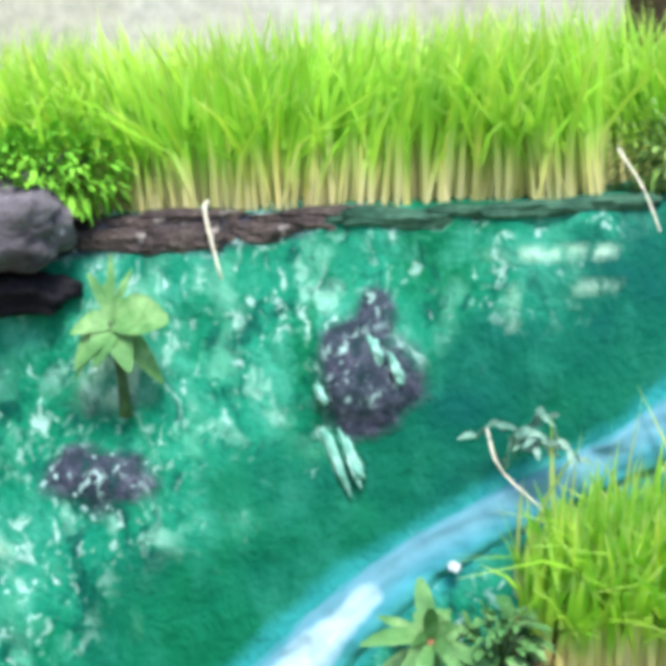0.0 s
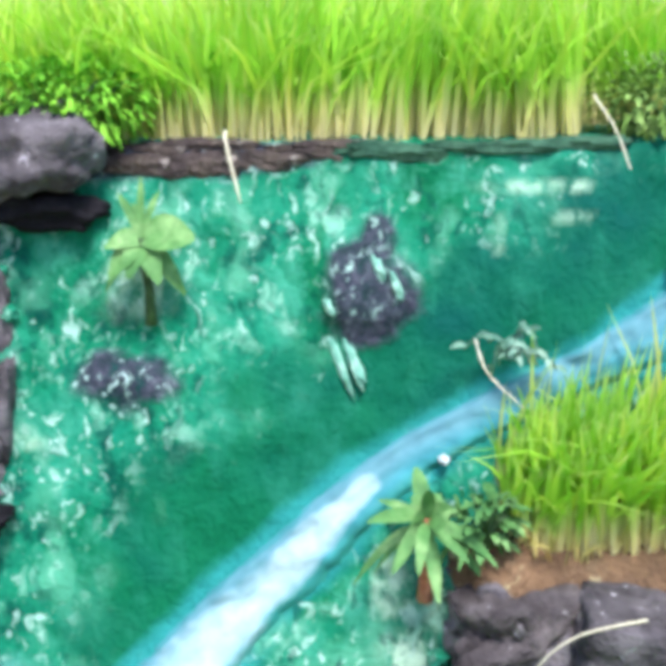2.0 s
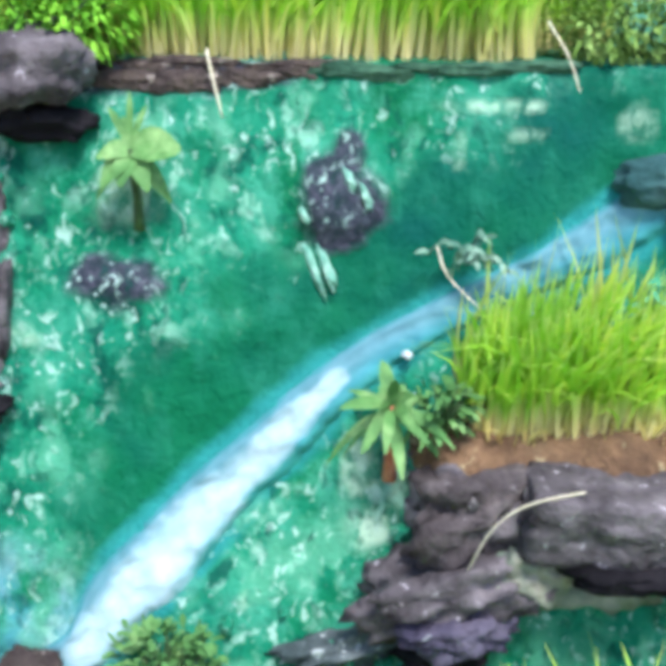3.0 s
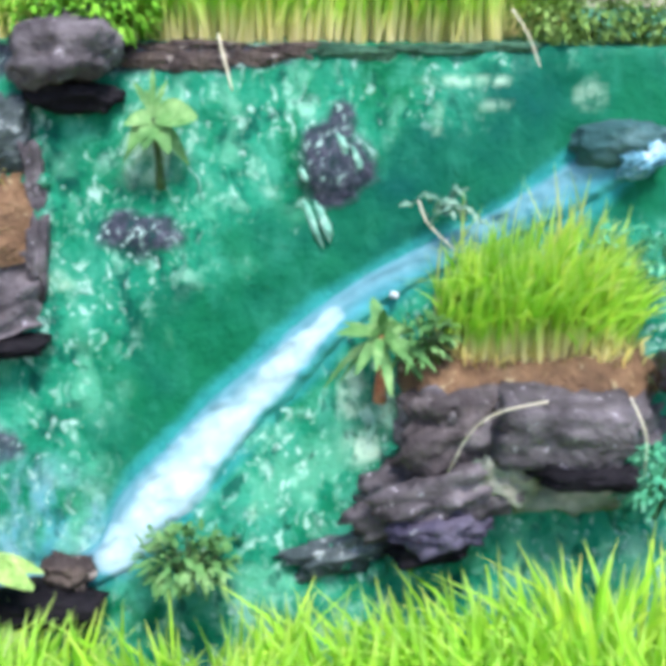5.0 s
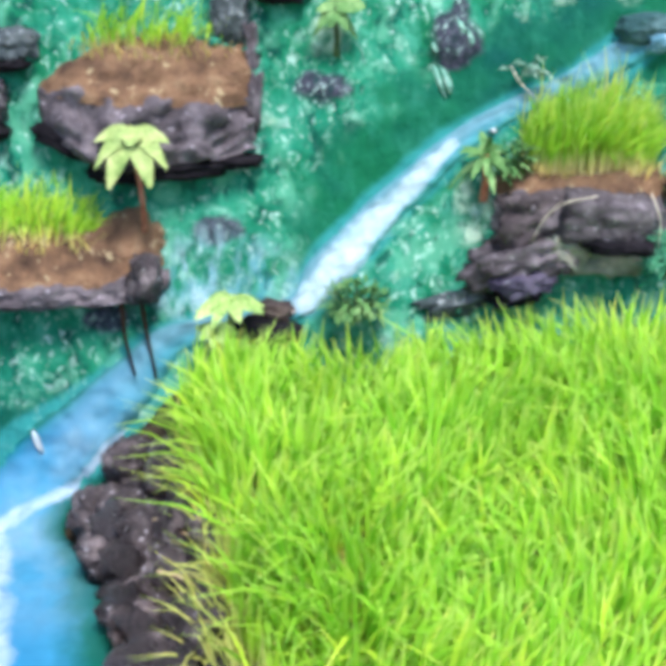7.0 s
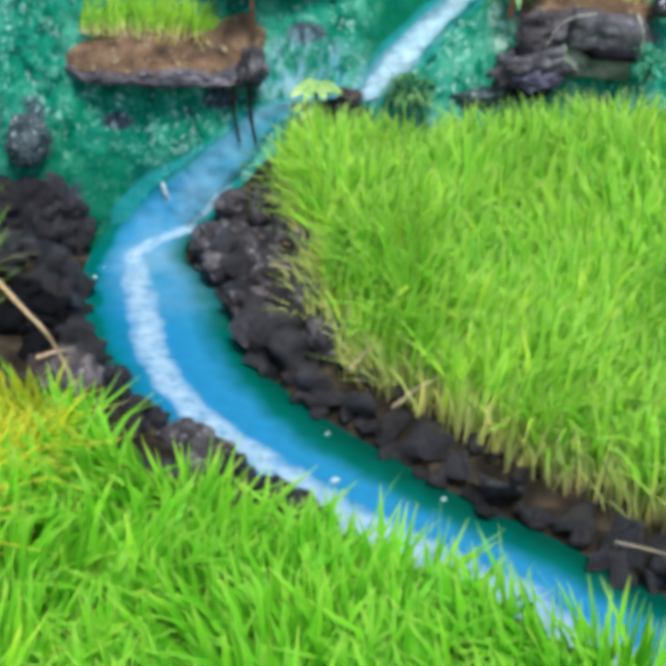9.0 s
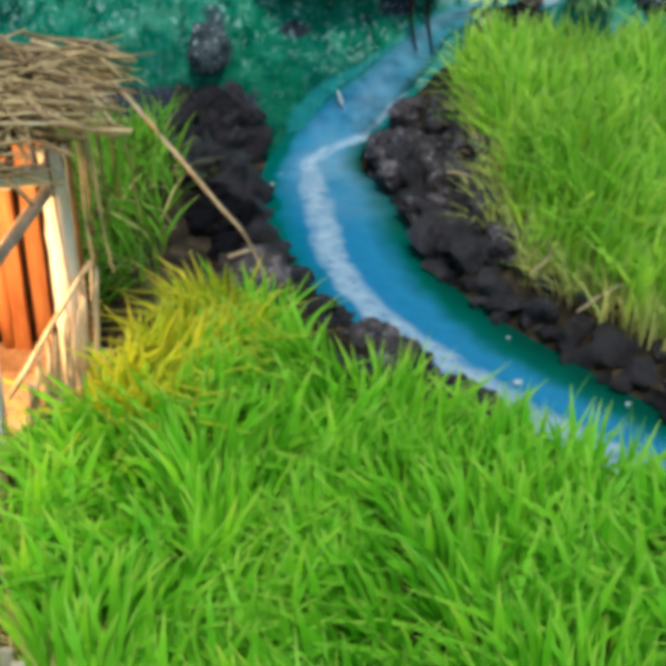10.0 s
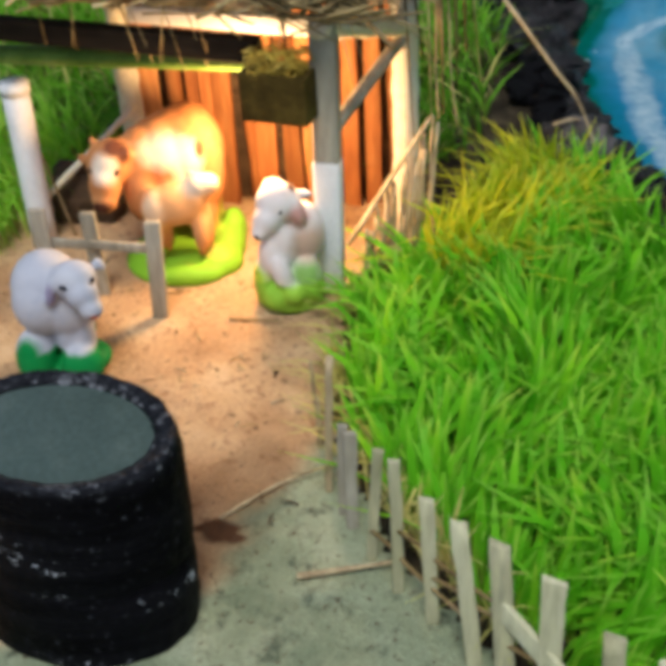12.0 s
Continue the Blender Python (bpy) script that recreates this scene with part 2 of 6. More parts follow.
BLACK_TUB = tub_material()
TUB_WATER = surface("grey_tub_fill", [(0.038, 0.060, 0.052), (0.058, 0.086, 0.074), (0.095, 0.124, 0.106)], 12, 0.16, 0.25)
WALL_PALE = surface("pale_wall", [(0.40, 0.38, 0.26), (0.48, 0.45, 0.34), (0.54, 0.52, 0.44)], 4, 0.9, 0.2, 60)
TRUNK_RED = surface("red_brown_stem", [(0.22, 0.07, 0.035), (0.38, 0.14, 0.08), (0.50, 0.24, 0.16)], 60, 0.6, 0.4)
STEM_DARK = surface("dark_stem", [(0.02, 0.05, 0.02), (0.05, 0.10, 0.04), (0.08, 0.16, 0.06)], 60, 0.6, 0.4)
PAVING = surface("grey_paving", [(0.16, 0.155, 0.145), (0.22, 0.215, 0.20), (0.28, 0.27, 0.25)], 3, 0.9, 0.4, 60)


def slope_material():
    m, t, b = nodes_of("painted_slope", 0.6)
    b.inputs["Specular IOR Level"].default_value = 0.06
    co = t.nodes.new("ShaderNodeTexCoord").outputs["Object"]
    big, mid = noise_tex(t, 6, 3, vec=co), noise_tex(t, 30, 6, 0.66, vec=co, stretch=(1.0, 1.0, 0.75))
    soft, fine = noise_tex(t, 15, 4, vec=co), noise_tex(t, 120, 4, 0.7, vec=co)
    col = ramp(t, big, [(0.35, (0.0, 0.135, 0.056)), (0.5, (0.001, 0.165, 0.085)), (0.66, (0.003, 0.185, 0.115))])
    col = mix(t, ramp(t, soft, [(0.44, grey(0)), (0.60, grey(0.85))]), col, (0.010, 0.222, 0.130))
    col = mix(t, ramp(t, mid, [(0.50, grey(0)), (0.62, grey(0.75))]), col, (0.042, 0.300, 0.195))
    col = mix(t, ramp(t, mid, [(0.36, grey(0.95)), (0.47, grey(0))]), col, (0.0, 0.062, 0.042))
    paint = attr(t, "paint").outputs["Color"]
    sep = node(t, "ShaderNodeSeparateColor", Color=paint)
    teal = mix(t, ramp(t, big, [(0.4, grey(0)), (0.6, grey(1))]), (0.0, 0.118, 0.052), (0.0, 0.078, 0.060))
    teal = mix(t, ramp(t, soft, [(0.35, grey(0.6)), (0.55, grey(0))]), teal, (0.0, 0.11, 0.055))
    runs = noise_tex(t, 42, 4, 0.65, vec=co, stretch=(1.0, 1.0, 0.28))
    teal = mix(t, ramp(t, runs, [(0.50, grey(0)), (0.68, grey(0.55))]), teal, (0.012, 0.170, 0.108))
    col = mix(t, sep.outputs[1], col, teal)
    pale = attr(t, "pale").outputs["Fac"]
    torn = node(t, "ShaderNodeMath", **{"0": pale, "1": ramp(t, noise_tex(t, 70, 4, 0.65, vec=co, stretch=(1.0, 1.0, 0.6)), [(0.40, grey(0.1)), (0.56, grey(1))])})
    torn.operation = "MULTIPLY"
    col = mix(t, torn.outputs[0], col, (0.44, 0.68, 0.50))
    # bare rock shows through the paint in ragged patches
    ragged = node(t, "ShaderNodeMath", **{"0": mid, "1": 1.6, "2": sep.outputs[0]})
    ragged.operation = "MULTIPLY_ADD"
    scaled = node(t, "ShaderNodeMath", **{"0": ragged.outputs[0], "1": 0.4})
    scaled.operation = "MULTIPLY"
    bare = ramp(t, scaled.outputs[0], [(0.43, grey(0)), (0.66, grey(0.92))])
    col = mix(t, bare, col, ramp(t, fine, [(0.32, (0.008, 0.012, 0.020)), (0.5, (0.036, 0.032, 0.058)), (0.66, (0.080, 0.074, 0.11)), (0.76, (0.28, 0.34, 0.36))]))
    col = mix(t, sep.outputs[2], col, (0.015, 0.22, 0.21))
    # thin pale blue wash brushed downwards round the foot of the waterfall
    thin = node(t, "ShaderNodeMath", **{"0": ramp(t, runs, [(0.40, grey(0)), (0.60, grey(1))]), "1": attr(t, "wash").outputs["Fac"]})
    thin.operation = "MULTIPLY"
    col = mix(t, thin.outputs[0], col, ramp(t, soft, [(0.38, (0.05, 0.26, 0.29)), (0.62, (0.34, 0.53, 0.56))]))
    # dabs and runs of pale paint, longer than wide, in clusters
    calm = node(t, "ShaderNodeMath", **{"0": 1.0, "1": sep.outputs[1]})
    calm.operation = "SUBTRACT"
    bend = node(t, "ShaderNodeVectorMath", **{"0": node(t, "ShaderNodeTexNoise", Vector=co, Scale=38.0, Detail=3.0).outputs["Color"], "1": (0.030, 0.030, 0.030), "2": co})
    bend.operation = "MULTIPLY_ADD"
    for scale, low, where, tint, share in ((26.0, 0.540, 9, (0.075, 0.34, 0.21), 0.75), (60.0, 0.585, 13, (0.20, 0.47, 0.35), 0.7), (105.0, 0.610, 16, (0.36, 0.60, 0.51), 0.75), (150.0, 0.630, 6, (0.42, 0.64, 0.58), 0.8), (80.0, 0.60, 7, (0.0, 0.05, 0.04), 0.75)):
        f = ramp(t, noise_tex(t, scale, 2, 0.55, vec=bend.outputs[0], stretch=(1.0, 1.0, 0.62)), [(low - 0.02, grey(0)), (low + 0.09, grey(share))])
        zone = ramp(t, noise_tex(t, where, 3, vec=co), [(0.42, grey(0)), (0.56, grey(1))])
        more = node(t, "ShaderNodeMath", **{"0": sep.outputs[0], "1": 0.45, "2": zone})
        more.operation = "MULTIPLY_ADD"
        more.use_clamp = True
        clear = node(t, "ShaderNodeMath", **{"0": 1.0, "1": sep.outputs[0]})
        clear.operation = "SUBTRACT"
        for other in (more.outputs[0], calm.outputs[0]) + ((clear.outputs[0],) if scale < 70 else ()):
            mm = node(t, "ShaderNodeMath", **{"0": f, "1": other})
            mm.operation = "MULTIPLY"
            f = mm.outputs[0]
        col = mix(t, f, col, tint)
    t.links.new(col, b.inputs["Base Color"])
    s = node(t, "ShaderNodeMath", **{"0": mid, "1": fine})
    bumped(t, b, s.outputs[0], 0.55, 0.007)
    return m


SLOPE = slope_material()


def river_material():
    m, t, b = nodes_of("painted_river", 0.5)
    b.inputs["Specular IOR Level"].default_value = 0.08
    u = attr(t, "across").outputs["Fac"]
    co = t.nodes.new("ShaderNodeTexCoord").outputs["Object"]
    wob = noise_tex(t, 18, 4, vec=co)
    s = node(t, "ShaderNodeMath", **{"0": wob, "1": 0.22})
    s.operation = "MULTIPLY_ADD"
    shifted = node(t, "ShaderNodeMath", **{"0": u, "1": attr(t, "reach").outputs["Fac"]})
    shifted.operation = "SUBTRACT"
    t.links.new(shifted.outputs[0], s.inputs[2])
    low = ramp(t, s.outputs[0], [(0.10, (0.0, 0.055, 0.034)), (0.25, (0.0, 0.095, 0.070)), (0.42, (0.020, 0.190, 0.335)), (0.78, (0.012, 0.172, 0.350)), (0.96, (0.003, 0.14, 0.19)), (1.08, (0.0, 0.10, 0.08))])
    high = ramp(t, s.outputs[0], [(0.10, (0.020, 0.215, 0.165)), (0.28, (0.028, 0.220, 0.205)), (0.44, (0.04, 0.23, 0.27)), (0.75, (0.10, 0.26, 0.31)), (0.98, (0.08, 0.22, 0.26)), (1.10, (0.04, 0.20, 0.22))])
    z = attr(t, "rise").outputs["Fac"]
    pool = mix(t, ramp(t, noise_tex(t, 14, 4, vec=co), [(0.35, grey(0)), (0.65, grey(1))]), (0.045, 0.235, 0.370), (0.145, 0.295, 0.375))
    still = node(t, "ShaderNodeMath", **{"0": attr(t, "upper").outputs["Fac"], "1": ramp(t, s.outputs[0], [(0.12, grey(0)), (0.36, grey(1)), (0.72, grey(1)), (0.98, grey(0.0))])})
    still.operation = "MULTIPLY"
    low = mix(t, still.outputs[0], low, pool)
    col = mix(t, ramp(t, z, [(0.10, grey(0)), (0.24, grey(1))]), low, high)
    col = mix(t, 0.5, col, ramp(t, noise_tex(t, 45, 4, vec=co), [(0.3, grey(0.42)), (0.7, grey(0.62))]), "OVERLAY")
    big, small = noise_tex(t, 26, 5, vec=co), noise_tex(t, 48, 4, 0.65, vec=co)
    n = node(t, "ShaderNodeMath", **{"0": big, "1": 1.5})
    n.operation = "MULTIPLY_ADD"
    t.links.new(attr(t, "foam").outputs["Fac"], n.inputs[2])
    k = node(t, "ShaderNodeMath", **{"0": n.outputs[0], "1": 0.40})
    k.operation = "MULTIPLY"
    f = ramp(t, k.outputs[0], [(0.40, grey(0.95)), (0.59, grey(0.7)), (0.78, grey(0))])
    white = mix(t, ramp(t, z, [(0.10, grey(0)), (0.26, grey(1))]), ramp(t, small, [(0.3, (0.17, 0.32, 0.44)), (0.7, (0.40, 0.52, 0.58))]), ramp(t, small, [(0.3, (0.28, 0.45, 0.51)), (0.7, (0.43, 0.57, 0.61))]))
    col = mix(t, f, col, white)
    gaps = ramp(t, noise_tex(t, 75, 4, 0.7, vec=co), [(0.54, grey(0)), (0.64, grey(0.5))])
    lower = ramp(t, z, [(0.02, grey(1)), (0.10, grey(0))])
    hole = node(t, "ShaderNodeMath", **{"0": gaps, "1": lower})
    hole.operation = "MULTIPLY"
    hole = node(t, "ShaderNodeMath", **{"0": hole.outputs[0], "1": f})
    hole.operation = "MULTIPLY"
    col = mix(t, hole.outputs[0], col, (0.020, 0.13, 0.26))
    t.links.new(col, b.inputs["Base Color"])
    bumped(t, b, noise_tex(t, 60, 4, vec=co), 0.25, 0.003)
    return m


RIVER = river_material()

# ---------------------------------------------------------------- mesh tools
def finish(name, bm, material, parent=None, label="", smooth=True):
    me = bpy.data.meshes.new(name)
    bm.normal_update()
    bm.to_mesh(me)
    bm.free()
    for mat in (material if isinstance(material, (list, tuple)) else [material]):
        me.materials.append(mat)
    if smooth:
        me.polygons.foreach_set("use_smooth", [True] * len(me.polygons))
    ob = new(name, me)
    if parent is not None:
        ob.parent = parent
    if label:
        ob["label"] = label
    return ob


def part(name, bm, material, parent, label="", smooth=True):
    return finish(name, bm, material, parent, label, smooth)


def empty(name, at=(0, 0, 0)):
    ob = new(name)
    ob.location = at
    return ob


def fbm(p, octaves=4):
    return noise.fractal(Vector(p), 1.0, 2.0, octaves)


def add_box(bm, size, m=Matrix(), bevel=0.0):
    got = bmesh.ops.create_cube(bm, size=1.0, matrix=m @ Matrix.Diagonal((*size, 1)))
    if bevel:
        edges = {e for v in got["verts"] for e in v.link_edges}
        bmesh.ops.bevel(bm, geom=list(edges), offset=bevel, segments=2, affect="EDGES", profile=0.6)
    return bm


def add_ball(bm, at, radii, turn=(0, 0, 0), sub=3):
    bmesh.ops.create_icosphere(bm, subdivisions=sub, radius=1.0, matrix=pose(*at, *turn) @ Matrix.Diagonal((*radii, 1)))


def add_tube(bm, points, radii, sides=7):
    """A round stick through the points, with a radius at each."""
    rings, pts = [], [Vector(p) for p in points]
    for i, p in enumerate(pts):
        d = (pts[min(i + 1, len(pts) - 1)] - pts[max(i - 1, 0)]).normalized()
        a = d.orthogonal().normalized()
        b = d.cross(a)
        r = radii[i] if isinstance(radii, (list, tuple)) else radii
        rings.append([bm.verts.new(p + (a * math.cos(k * math.tau / sides) + b * math.sin(k * math.tau / sides)) * r) for k in range(sides)])
    for r0, r1 in zip(rings, rings[1:]):
        for k in range(sides):
            bm.faces.new((r0[k], r0[(k + 1) % sides], r1[(k + 1) % sides], r1[k]))
    bm.faces.new(rings[0][::-1])
    bm.faces.new(rings[-1])


def rough_block(size, seed, amount=0.18, flat=0.0, sub=4, scale=1.6, square=0.45):
    """A worn boulder or slab: a rounded block with noise on it, its base at z = 0 if flat."""
    bm = bmesh.new()
    bmesh.ops.create_icosphere(bm, subdivisions=sub, radius=1.0)
    for v in bm.verts:
        n = v.co.normalized()
        big = max(abs(n.x), abs(n.y), abs(n.z))
        p = n * (1 - square + square / big)
        d = fbm((n.x * scale + seed * 7.3, n.y * scale - seed * 3.1, n.z * scale + seed), 5)
        c = fbm((n.x * scale * 3 - seed, n.y * scale * 3 + seed * 5.0, n.z * scale * 3), 3)
        ridge = abs(fbm((n.x * scale * 1.7 + seed, n.y * scale * 1.7, n.z * scale * 4.0 - seed), 4))
        p = p * (1 + amount * d + amount * 0.35 * c - amount * 0.55 * ridge)
        v.co = Vector((p.x * size[0] / 2, p.y * size[1] / 2, p.z * size[2] / 2))
        if flat and v.co.z < -flat * size[2] / 2:
            v.co.z = -flat * size[2] / 2
    return bm


def catmull(rows, steps):
    rows = np.array(rows, float)
    pad = np.vstack([2 * rows[0] - rows[1], rows, 2 * rows[-1] - rows[-2]])
    out = []
    for i in range(len(rows) - 1):
        a, b, c, d = pad[i:i + 4]
        for k in range(steps):
            s = k / steps
            out.append(0.5 * (2 * b + (c - a) * s + (2 * a - 5 * b + 4 * c - d) * s**2 + (3 * b - a - 3 * c + d) * s**3))
    return np.array(out + [rows[-1]])


def slope_at(z):
    return 1.65 + 0.35 * z


def smooth(a, b, x):
    s = np.clip((x - a) / (b - a), 0, 1)
    return s * s * (3 - 2 * s)


# ---------------------------------------------------------------- the plan of the river: x, y, z, half width
CASCADE = [(x, slope_at(z), z, w) for x, z, w in [
    (0.462, 0.574, 0.016), (0.425, 0.556, 0.023), (0.390, 0.536, 0.021), (0.345, 0.514, 0.017), (0.300, 0.494, 0.016), (0.255, 0.471, 0.017),
    (0.208, 0.438, 0.021), (0.171, 0.403, 0.025), (0.131, 0.368, 0.026), (0.095, 0.329, 0.030), (0.060, 0.297, 0.027), (0.034, 0.262, 0.020),
    (-0.030, 0.238, 0.016), (-0.118, 0.220, 0.024), (-0.168, 0.172, 0.036), (-0.228, 0.112, 0.048), (-0.288, 0.060, 0.062)]]
FLAT = [(-0.317, 1.600, 0.006, 0.080), (-0.282, 1.500, 0.003, 0.103), (-0.235, 1.360, 0.0, 0.106), (-0.183, 1.240, 0.0, 0.097), (-0.090, 1.120, 0.0, 0.088),
        (0.010, 1.030, 0.0, 0.080), (0.110, 0.945, 0.0, 0.072), (0.200, 0.885, 0.0, 0.068), (0.300, 0.800, 0.0, 0.068), (0.480, 0.690, 0.0, 0.07), (0.900, 0.500, 0.0, 0.07)]
COURSE = catmull(CASCADE + FLAT, 10)
LOWER = catmull(FLAT, 10)


def river_at(x, y):
    """Distance to the lower river's middle, its half width there, and the side: +1 towards the large field."""
    d = np.hypot(LOWER[:, 0] - x, LOWER[:, 1] - y)
    i = int(d.argmin())
    j = min(i, len(LOWER) - 2)
    tx, ty = LOWER[j + 1, :2] - LOWER[j, :2]
    side = 1 if tx * (y - LOWER[i, 1]) - ty * (x - LOWER[i, 0]) > 0 else -1
    return float(d[i]), float(LOWER[i, 3]), side


def ground_z(x, y):
    d, w, side = river_at(x, y)
    bank = float(smooth(w - 0.012, w + 0.035, d))
    if side > 0:
        top = 0.050 + 0.115 * float(smooth(1.0, 1.62, y)) + 0.05 * float(smooth(0.05, 0.5, x)) * float(smooth(1.1, 1.6, y))
        bank = 0.28 * bank + 0.72 * float(smooth(w + 0.03, w + 0.16, d))
    else:
        top = 0.034 + 0.05 * float(smooth(1.0, 1.35, y)) * float(smooth(-0.3, -0.5, x))
        top *= 1 - 1.1 * float(smooth(1.46, 1.58, y))
    if side < 0:
        top -= 0.020 * float(smooth(1.02, 0.98, y)) * float(smooth(-0.40, -0.44, x)) + 0.02 * float(smooth(0.52, 0.46, y + 0.62 * (x + 0.30)))
    return -0.006 + bank * (top + 0.006)


def strip(name, rows, material, parent=None, lift=0.0, ragged=0.0, across=10, label=""):
    """A painted band along rows of x, y, z, half width; on the slope it lies against it, below it is level."""
    bm = bmesh.new()
    lay = bm.verts.layers.float.new("across")
    rings = []
    for i, (x, y, z, w) in enumerate(rows):
        t = Vector(rows[min(i + 1, len(rows) - 1)][:3]) - Vector(rows[max(i - 1, 0)][:3])
        k = float(smooth(0.0, 0.10, z))
        up = Vector((0, -1 * k, 0.35 * k + (1 - k))).normalized()
        s = t.cross(up).normalized()
        ring = []
        for j in range(across + 1):
            u = j / across
            o = (u - 0.5) * 2 * w
            if ragged and j in (0, 1, across - 1, across):
                o *= 1 + ragged * fbm((x * 28, y * 28, j + z * 28), 4)
            p = Vector((x, y, z)) + s * o
            if k > 0:
                p.y = p.y * (1 - k) + (slope_at(p.z) + bump_at(p.x, p.z)) * k
            sink = 1 - float(smooth(0.0, 0.22, min(u, 1 - u)))
            v = bm.verts.new(p + up * (lift * (1 + k) - 0.0055 * k * sink))
            v[lay] = u
            ring.append(v)
        rings.append(ring)
    for a, b in zip(rings, rings[1:]):
        for j in range(across):
            bm.faces.new((a[j], a[j + 1], b[j + 1], b[j]))
    return finish(name, bm, material, parent, label)


BULGES = [(0.212, 0.566, 0.030, 0.030, 0.016), (0.222, 0.604, 0.012, 0.020, 0.008), (0.058, 0.510, 0.034, 0.018, 0.008), (-0.506, 0.172, 0.032, 0.042, 0.014), (-0.20, 0.25, 0.03, 0.02, 0.006), (-0.068, 0.345, 0.030, 0.016, 0.006), (-0.36, 0.20, 0.03, 0.010, 0.003), (-0.055, 0.590, 0.022, 0.030, 0.006)]
PALE = [(0.064, 0.570, 0.024, 0.024, 0.8), (0.232, 0.386, 0.013, 0.020, 0.8), (0.238, 0.352, 0.017, 0.016, 0.95), (0.262, 0.376, 0.010, 0.014, 0.5), (0.152, 0.300, 0.006, 0.006, 0.6),
        (-0.058, 0.420, 0.016, 0.007, 0.7), (-0.012, 0.472, 0.016, 0.007, 0.55), (0.325, 0.631, 0.050, 0.004, 0.7), (0.300, 0.606, 0.006, 0.012, 0.4), (0.345, 0.612, 0.020, 0.003, 0.4), (0.428, 0.622, 0.014, 0.012, 0.45)]


def bump_at(x, z):
    b = -0.006 * fbm((x * 9, z * 9, 2.0), 4) - 0.006 * abs(fbm((x * 24, z * 24, 5.0), 4)) - 0.002 * fbm((x * 60, z * 60, 7.0), 3)
    for bx, bz, rx, rz, h in BULGES:
        q = ((x - bx) / rx) ** 2 + ((z - bz) / rz) ** 2
        if q < 4:
            b -= h * math.exp(-q * 1.2)
    return b


# ---------------------------------------------------------------- setting
def make_paving():
    bm = bmesh.new()
    bmesh.ops.create_grid(bm, x_segments=40, y_segments=40, size=30, matrix=pose(0, 0, -0.10))
    tagged(finish("ground", bm, PAVING), "plain grey paving under the display", "ground", kind="structure")


def make_backdrop():
    bm = bmesh.new()
    add_box(bm, (5.0, 0.10, 2.4), pose(0.0, 2.62, 1.1), 0.004)
    tagged(finish("wall_north", bm, WALL_PALE), "pale cream plastered wall behind the display", "wall", kind="structure")


def make_ground():
    xs, ys = np.arange(-1.5, 1.2001, 0.0125), np.arange(-0.2, 1.7001, 0.0125)
    verts, faces = [], []
    for y in ys:
        for x in xs:
            z = ground_z(x, y)
            if z > 0.02:
                z += 0.004 * fbm((x * 25, y * 25, 0), 3)
            verts.append((x, y, z))
    nx = len(xs)
    for j in range(len(ys) - 1):
        for i in range(nx - 1):
            a = j * nx + i
            faces.append((a, a + 1, a + nx + 1, a + nx))
    me = bpy.data.meshes.new("field_ground")
    me.from_pydata(verts, [], faces)
    me.materials.append(EARTH)
    me.polygons.foreach_set("use_smooth", [True] * len(me.polygons))
    tagged(new("field_ground", me), "dark damp earth banked up beside the river", "soil", kind="structure")


